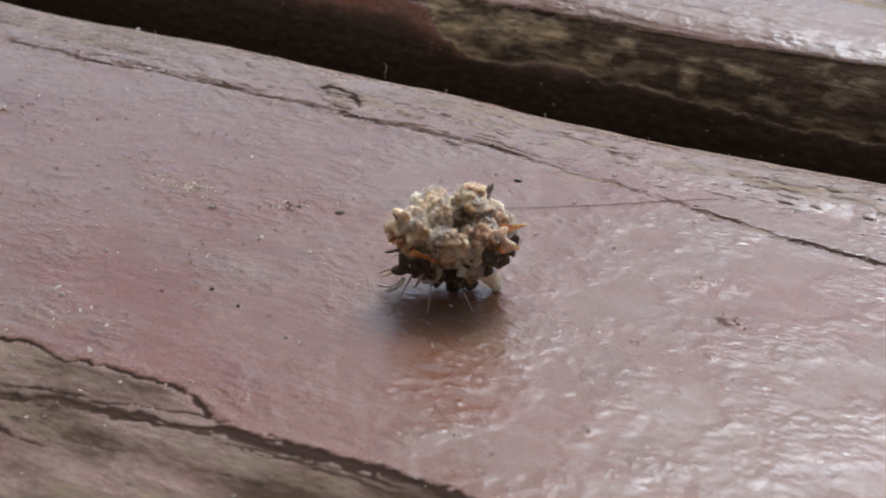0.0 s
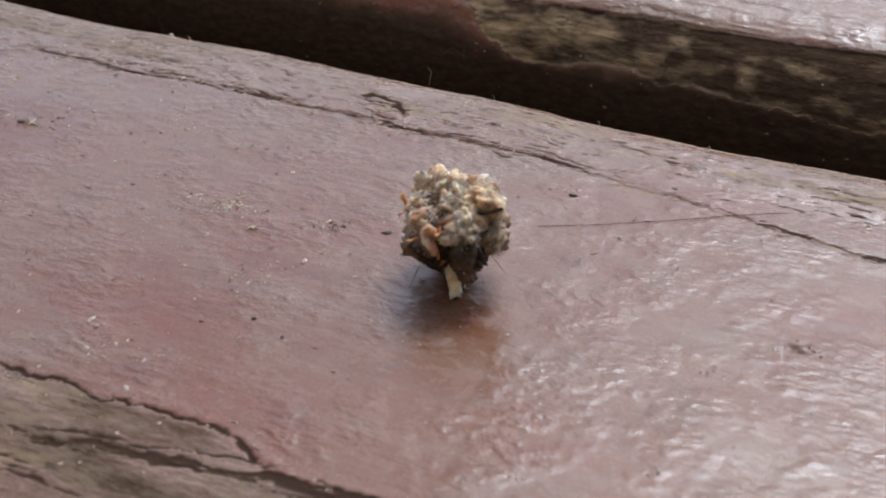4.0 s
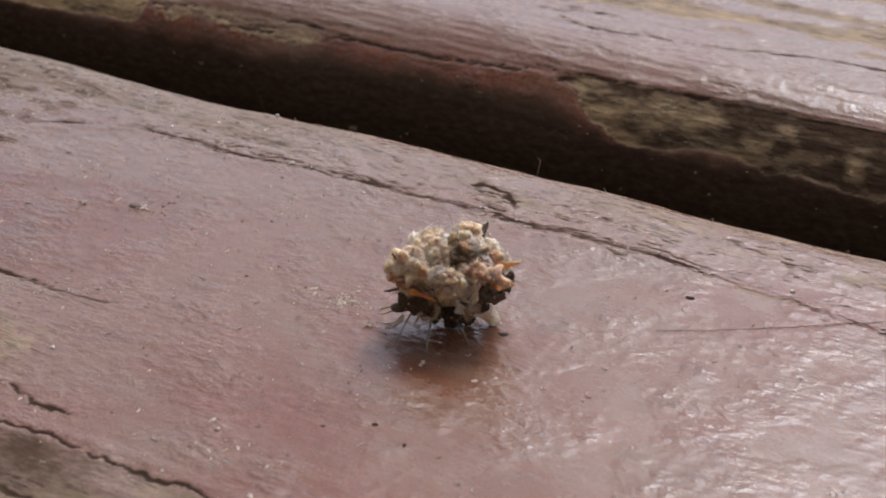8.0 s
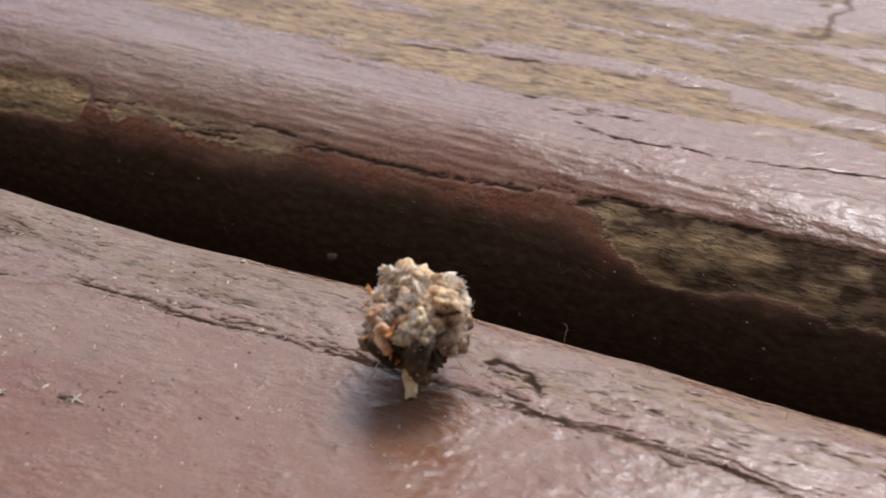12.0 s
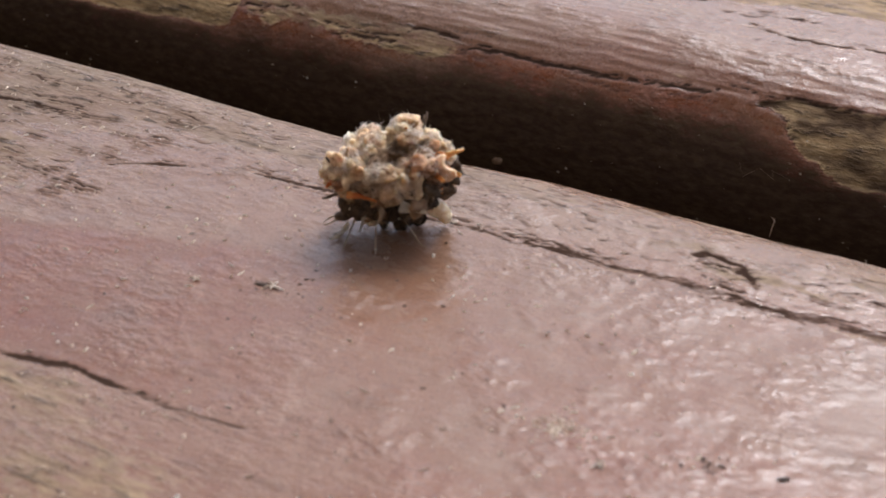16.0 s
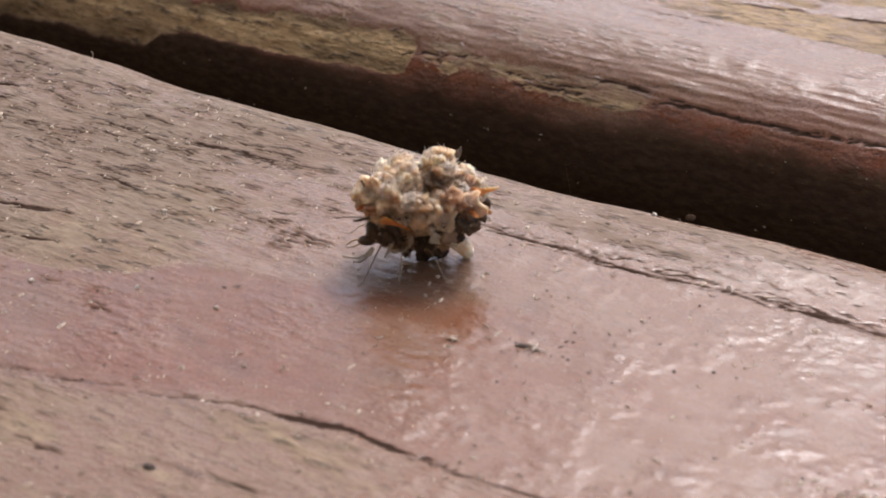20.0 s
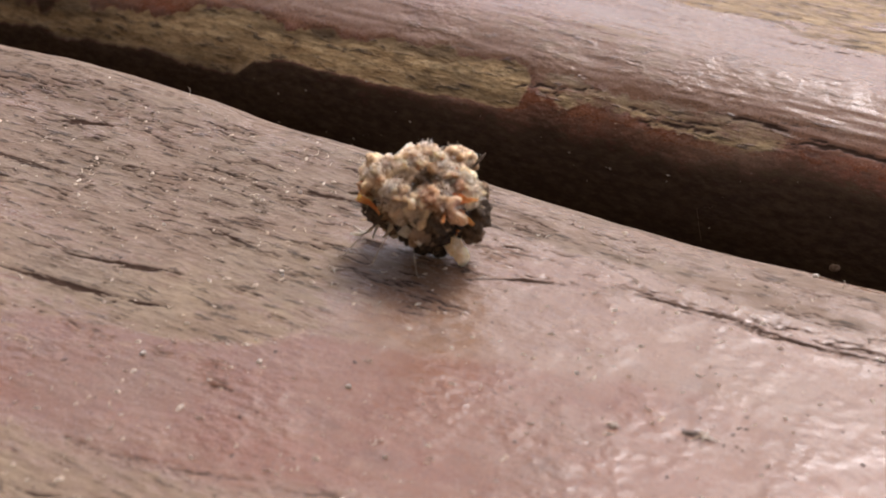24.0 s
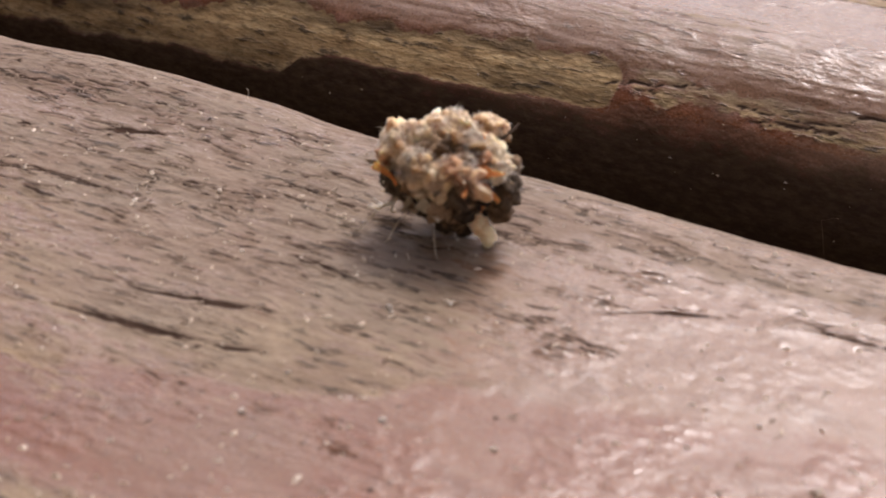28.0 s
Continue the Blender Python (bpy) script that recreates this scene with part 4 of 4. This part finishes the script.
    scrap(HUSK, (1.3, 0.3), 0.6, (1.7, 1.9, 1.7), (85, 70, 10), "whitish husk flake")
    scrap(HUSK, (1.2, 0.4), 0.5, (3.0, 1.1, 0.6), (10, 20, 30), "whitish husk flake")
    scrap(HUSK, (1.4, 0.25), 0.4, (3.4, 0.6, 0.35), (0, 14, 340), "whitish husk flake")
    # grains and wool all over the load, each kind one joined part
    for m, number in ((CREAM, 260), (TAN, 320), (GREY, 160), (ORANGE, 46)):
        bm = bmesh.new()
        for k in range(number):
            p, d, own, size, wool = rng.choice(seats)
            out = (d + 0.8 * Vector([rng.gauss(0, 1) for _ in range(3)]).normalized()).normalized()
            at = p + out * size * rng.uniform(0.42, 0.60)
            r = rng.uniform(0.03, 0.10)
            vs = [bm.verts.new((at + (axis + 0.3 * Vector([rng.gauss(0, 1) for _ in range(3)])) * r * rng.uniform(0.6, 1.3)) * MM) for axis in AXES]
            shard(bm, vs)
        tagged(part("grain_dust", bm, m, larva), kind="stuff")
    for m, each in ((CREAM, 135), (TAN, 130), (PEACH, 100), (GREY, 60), (DARK, 10)):
        bm = bmesh.new()
        for p, d, own, size, wool in seats:
            if own is not m:
                continue
            for k in range(int(each * wool * size**1.5)):
                out = (d * 0.6 + Vector([rng.gauss(0, 1) for _ in range(3)]).normalized()).normalized()
                side = out.cross(Vector([rng.gauss(0, 1) for _ in range(3)])).normalized()
                reach = size * rng.uniform(0.42, 0.54)
                turn = rng.uniform(0.3, 1.3)
                sway = out.cross(side) * rng.uniform(-0.7, 0.7)
                rise = rng.uniform(-0.04, 0.22) if rng.random() < 0.90 else rng.uniform(0.25, 0.5)
                pts = [p + reach * (1 + rise * t * t) * (out * math.cos(turn * t) + side * math.sin(turn * t) + sway * t * t) for t in (0, 0.34, 0.68, 1)]
                r = rng.uniform(0.010, 0.019)
                tube(bm, pts, [r, r, r * 0.8, r * 0.35], 3)
        tagged(part("fine_hair", bm, m, larva), kind="stuff")


build_larva()

# ---- loose bits on the slat ----
def rest_height(px, py):
    """Height of the near slat's skin, in mm."""
    return float(near_skin(np.array([[px]], float), np.array([[py]], float), np.array([[py]], float))[0][0, 0])


def scatter(name, mat, count, seed, size, label, thin=0.5, heaps=()):
    rng = random.Random(seed)
    spots = []
    for hx, hy, number, wide in heaps:
        spots += [(hx + rng.gauss(0, wide), hy + rng.gauss(0, wide * 0.8)) for _ in range(number)]
    while len(spots) < count:
        px, py = rng.uniform(-66, 44), rng.uniform(-38, 4.5)
        dense = 0.25 + 0.75 * max(0.0, min(1.0, (12 - px) / 40))
        if px > 16:
            dense *= 0.4
        if noise.noise(Vector((px * 0.12, py * 0.2, seed))) > -0.25 and rng.random() < dense:
            spots.append((px, py))
    sx, sy = (np.array(v)[None] for v in zip(*spots))
    high = near_skin(sx, sy, sy)[0][0]
    bm = bmesh.new()
    for (px, py), h in zip(spots, high):
        r = size[0] + (size[1] - size[0]) * rng.random() ** 2
        turn = rng.uniform(0, 3.14)
        a, b = r * rng.uniform(0.7, 1.8), r * rng.uniform(0.5, 1.0)
        ring = []
        for k in range(5):
            t = 2 * math.pi * k / 5
            u, w = a * math.cos(t) * rng.uniform(0.7, 1.2), b * math.sin(t) * rng.uniform(0.7, 1.2)
            ring.append(bm.verts.new(Vector((px + u * math.cos(turn) - w * math.sin(turn), py + u * math.sin(turn) + w * math.cos(turn), h + rng.uniform(-0.01, 0.25 * thin * r))) * MM))
        top = bm.verts.new(Vector((px, py, h + r * thin * 1.2)) * MM)
        low = bm.verts.new(Vector((px, py, h - 0.02)) * MM)
        for k in range(5):
            bm.faces.new((ring[k], ring[(k + 1) % 5], top))
            bm.faces.new((ring[(k + 1) % 5], ring[k], low))
    me = bpy.data.meshes.new(name)
    bm.to_mesh(me)
    bm.free()
    me.materials.append(mat)
    tagged(new(name, me), label, "dust", kind="stuff")


scatter("pale_dust", DUST, 2100, 71, (0.03, 0.17), "pale dust specks scattered over the worn paint",
        heaps=((5.9, -12.3, 120, 0.5), (4.6, -12.3, 24, 0.9), (10.5, -17.6, 45, 1.4), (8.0, -25.0, 16, 1.2), (-1.8, -5.7, 26, 0.8), (11.6, -12.0, 12, 0.8)))
scatter("dark_dust", BLACKBIT, 700, 72, (0.03, 0.11), "dark dirt specks scattered over the worn paint",
        heaps=((11.8, -11.7, 26, 0.4), (5.8, -12.3, 16, 0.6), (36.3, -12.0, 24, 0.7), (33.4, -15.5, 12, 0.4), (10.5, -17.6, 16, 1.2), (-9.8, -9.1, 20, 0.8)))


# short curled shreds of pale fibre all over the worn paint
bm = bmesh.new()
rng = random.Random(74)
spots = []
while len(spots) < 340:
    px, py = rng.uniform(-62, 34), rng.uniform(-34, 4.5)
    if rng.random() < 0.3 + 0.7 * max(0.0, min(1.0, (16 - px) / 30)):
        spots.append((px, py))
sx, sy = (np.array(v)[None] for v in zip(*spots))
for (px, py), h in zip(spots, near_skin(sx, sy, sy)[0][0]):
    a, r, bend = rng.uniform(0, 6.28), rng.uniform(0.08, 0.30), rng.uniform(-1.6, 1.6)
    tube(bm, [(px + r * t * math.cos(a + bend * t), py + r * t * math.sin(a + bend * t), h + 0.03 + 0.10 * t * t * rng.random()) for t in (-1, -0.4, 0.2, 0.6, 1)],
         [0.012, 0.026, 0.032, 0.026, 0.010], 4)
me = bpy.data.meshes.new("pale_shreds")
bm.to_mesh(me)
bm.free()
me.materials.append(DUST)
tagged(new("pale_shreds", me), "pale curled shreds of fibre strewn over the worn paint", "dust", kind="stuff")

# dust and web shreds caught on the shaded round face
bm = bmesh.new()
rng = random.Random(73)
for k in range(130):
    a = rng.uniform(0.75, 1.5)
    at = Vector((rng.uniform(-62, 44), 27 - 9.02 * math.sin(a), -9 + 9.02 * math.cos(a)))
    r = 0.025 + 0.085 * rng.random() ** 3
    vs = [bm.verts.new((at + Vector((axis.x * 1.4, axis.y * 0.6, axis.z)) * r * rng.uniform(0.5, 1.3)) * MM) for axis in AXES]
    shard(bm, vs)
me = bpy.data.meshes.new("face_dust")
bm.to_mesh(me)
bm.free()
me.materials.append(HUSK)
tagged(new("face_dust", me), "pale dust specks caught on the shaded face of the slat", "dust", kind="stuff")


def crumb(name, px, py, size, mat, label, seed, group):
    me = lump(seed, 0.4, detail=2)
    me.materials.append(mat)
    ob = tagged(new(name, me), label, "debris", group)
    rng = random.Random(seed)
    ob.matrix_world = pose(px * MM, py * MM, (rest_height(px, py) + size[2] * 0.16) * MM, 0, 0, rng.uniform(0, 360)) @ Matrix.Diagonal([*size, 1])


for i, (px, py, a, b, c) in enumerate(((-10.4, -9.4, 0.6, 0.3, 0.16), (14.6, -11.2, 0.5, 0.3, 0.10),
                                       (14.9, -21.6, 0.24, 0.18, 0.12), (12.9, -20.9, 0.26, 0.17, 0.12), (-3.9, -7.8, 0.2, 0.14, 0.08),
                                       (-2.4, -7.0, 0.22, 0.13, 0.08), (-19.0, -24.4, 0.5, 0.4, 0.2), (21.5, -3.4, 0.5, 0.25, 0.14))):
    crumb("dirt_crumb", px, py, (a, b, c), BLACKBIT, "dark brown crumb of dirt stuck to the painted slat", 200 + i, "dirt crumbs on the slat")
for i, (px, py, a) in enumerate(((12.3, -15.6, 0.22), (6.7, -24.7, 0.28), (-42.6, -3.0, 0.34), (-35.1, -0.7, 0.30), (-32.4, -13.2, 0.28), (-31.4, -7.5, 0.26), (-38.8, -6.8, 0.2),
                                 (-31.2, -7.7, 0.2), (-27.9, -14.0, 0.3), (-32.5, -16.0, 0.3), (-16.1, -7.9, 0.24), (-7.5, -6.5, 0.22), (-4.6, -23.1, 0.3), (-19.9, -16.8, 0.24),
                                 (26.0, -0.2, 0.3), (-10.3, 5.1, 0.3), (-23.7, -13.6, 0.3))):
    crumb("pale_crumb", px, py, (a, a * 0.8, a * 0.6), DUST, "small pale crumb lying on the worn paint", 240 + i, "pale crumbs on the slat")


def hair(name, pts, radius, mat, label, group="", category="fibre"):
    bm = bmesh.new()
    tube(bm, pts, [radius] * (len(pts) - 1) + [radius * 0.4], 5)
    me = bpy.data.meshes.new(name)
    bm.to_mesh(me)
    bm.free()
    smooth(me)
    me.materials.append(mat)
    return tagged(new(name, me), label, category, group)


def star(px, py, size, seed):
    """A bit of plant fluff: a few crossing fibres."""
    rng = random.Random(seed)
    h = rest_height(px, py) + 0.03
    fluff = tagged(new("fluff_star"), "tiny pale star-shaped bit of plant fluff on the paint", "debris", "bits of fluff on the slat")
    fluff.location = Vector((px, py, h)) * MM
    for k in range(5):
        t = k * 1.26 + rng.uniform(-0.4, 0.4)
        r = size * rng.uniform(0.6, 1.2)
        bm = bmesh.new()
        tube(bm, [(0, 0, 0.02), (0.5 * r * math.cos(t), 0.5 * r * math.sin(t), 0.08), (r * math.cos(t + 0.2), r * math.sin(t + 0.2), 0.02)], [0.07, 0.05, 0.02], 5)
        part("fibre", bm, DUST, fluff)


star(-9.8, -9.3, 0.55, 1)
star(-29.4, -6.1, 0.35, 2)
star(-13.2, -10.5, 0.3, 3)
star(8.2, -13.7, 0.4, 4)

me = lump(290, 0.4, detail=2)
me.materials.append(GREY)
tagged(new("pale_crumb", me), "small pinkish crumb stuck to the dark face of the slat", "debris", "pale crumbs on the slat").matrix_world = pose(-12.9 * MM, 18.0 * MM, -7.2 * MM, 20, 10, 40) @ Matrix.Diagonal([0.7, 0.35, 0.5, 1])

# curled fibres on the rim, one long hair lying on the paint, threads on the shaded face
for px, py, k in ((7.7, 6.6, 0), (19.5, 4.9, 1), (12.6, 5.4, 2), (26.2, 4.6, 3), (-9.0, 5.2, 4), (-47, 5.6, 5), (31, 4.8, 6)):
    h = rest_height(px, py) - 0.25 * max(0.0, py - 3.3) ** 2 / 7
    up = (0.75, 0.35, 0.25, 0.3, 0.25, 0.35, 0.25)[k]
    hair("wood_fibre", [(px, py, h - 0.25), (px + 0.05, py + 0.05, h + 0.4 * up), (px + 0.22 * up, py, h + 0.85 * up), (px + 0.12 * up, py - 0.1, h + 1.15 * up), (px - 0.1 * up, py - 0.1, h + 1.2 * up)],
         0.018, DUST, "pale curled splinter standing on the rim of the slat", "splinters on the rim")
line = [(21.2, -7.2), (24, -5.6), (26.8, -3.8), (29, -2.3), (31.2, -0.8), (33, 0.3)]
hair("long_hair", [(a, b, rest_height(a, b) + 0.03) for a, b in line], 0.012, BLACKBIT, "long dark hair lying across the painted slat")


def thread(pts, label):
    hair("spider_thread", pts, 0.007, GREY, label, "threads in the gap", "thread")


thread([(1.73, 19.31, -4.20), (2.08, 18.98, -4.80), (2.88, 19.30, -4.18), (3.89, 19.05, -4.60), (3.57, 19.33, -4.16), (4.62, 19.20, -4.40), (4.40, 19.50, -3.94)], "zigzag spider thread stuck to the dark face of the slat")
thread([(-20.7, 18.1, -8.0), (-21.0, 17.6, -5.6), (-20.2, 18.3, -5.6)], "pale spider thread stuck to the dark face of the slat")

# ---- the larva's way: seconds, place on the slat, heading, nod ----
LARVA_WAY = [
    (0, 23.30, -15.29, 207, 0),
    (0.5, 23.37, -15.02, 207, 0),
    (1, 23.62, -15.34, 203, 0),
    (1.5, 23.27, -15.20, 194, 0),
    (2, 21.72, -14.27, 174, 0),
    (2.5, 21.32, -13.92, 162, 0),
    (3, 19.60, -13.18, 154, 0),
    (3.5, 19.58, -13.36, 130, 0),
    (4, 19.45, -13.13, 120, 0),
    (4.5, 19.27, -11.80, 116, 0),
    (5.5, 17.35, -11.28, 160, 0),
    (6.5, 15.44, -10.76, 207, 0),
    (7, 13.04, -11.36, 210, 0),
    (7.5, 11.99, -11.42, 214, 5),
    (8, 11.69, -11.59, 210, 0),
    (8.5, 9.59, -11.31, 204, 0),
    (9, 7.79, -10.57, 178, 0),
    (9.5, 6.92, -9.00, 138, 0),
    (10, 6.46, -7.66, 118, 0),
    (10.5, 5.11, -4.82, 116, 0),
    (11, 4.89, -3.15, 114, 0),
    (11.5, 3.81, -0.94, 116, 0),
    (12, 2.95, 0.10, 114, 0),
    (12.5, 2.00, 0.93, 116, 0),
    (13.5, -0.96, 0.85, 165, 0),
    (14.5, -3.92, 0.77, 208, 5),
    (15, -5.51, 0.13, 214, 15),
    (15.5, -6.34, -1.31, 216, 16),
    (16, -7.59, -1.97, 212, 7),
    (16.5, -9.34, -2.58, 208, 0),
    (17, -9.52, -2.60, 205, 0),
    (17.5, -11.04, -2.09, 202, 0),
    (18, -13.46, -2.11, 204, 0),
    (18.5, -14.14, -2.18, 204, 0),
    (19, -16.58, -2.96, 207, 0),
    (19.5, -18.06, -4.66, 214, 6),
    (20, -18.08, -4.91, 214, 0),
    (20.5, -18.01, -4.56, 210, 0),
    (22.5, -22.55, -2.85, 184, 0),
    (23, -23.21, -2.82, 182, 0),
    (23.5, -24.99, -2.26, 179, 0),
    (24, -26.77, -2.53, 179, 0),
    (24.5, -28.12, -2.47, 178, 0),
    (25, -28.59, -2.14, 179, 0),
    (25.5, -29.88, -2.36, 179, 0),
    (26, -30.26, -2.41, 179, 0),
    (26.5, -30.41, -2.19, 177, 0),
    (27, -31.43, -1.70, 175, 0),
    (27.5, -32.10, -1.28, 173, 0),
    (28, -32.31, -0.98, 172, 0),
]


def motions():
    walk(larva, [(t, pose(x * MM, y * MM, 0.0, 0, nod, turn)) for t, x, y, turn, nod in LARVA_WAY])
    for leg, (hx, hy, hz), k, side in LEGS:
        rows = []
        for i in range(57):
            t = i * 0.5
            beat = math.pi * (t * 1.0 + (0.5 if (k + (side > 0)) % 2 else 0.0) + 0.17 * k)
            rows.append((t, pose(hx * MM, hy * MM, hz * MM, 5 * side * max(0, math.cos(beat)), 0, 14 * math.sin(beat))))
        walk(leg, rows)


motions()
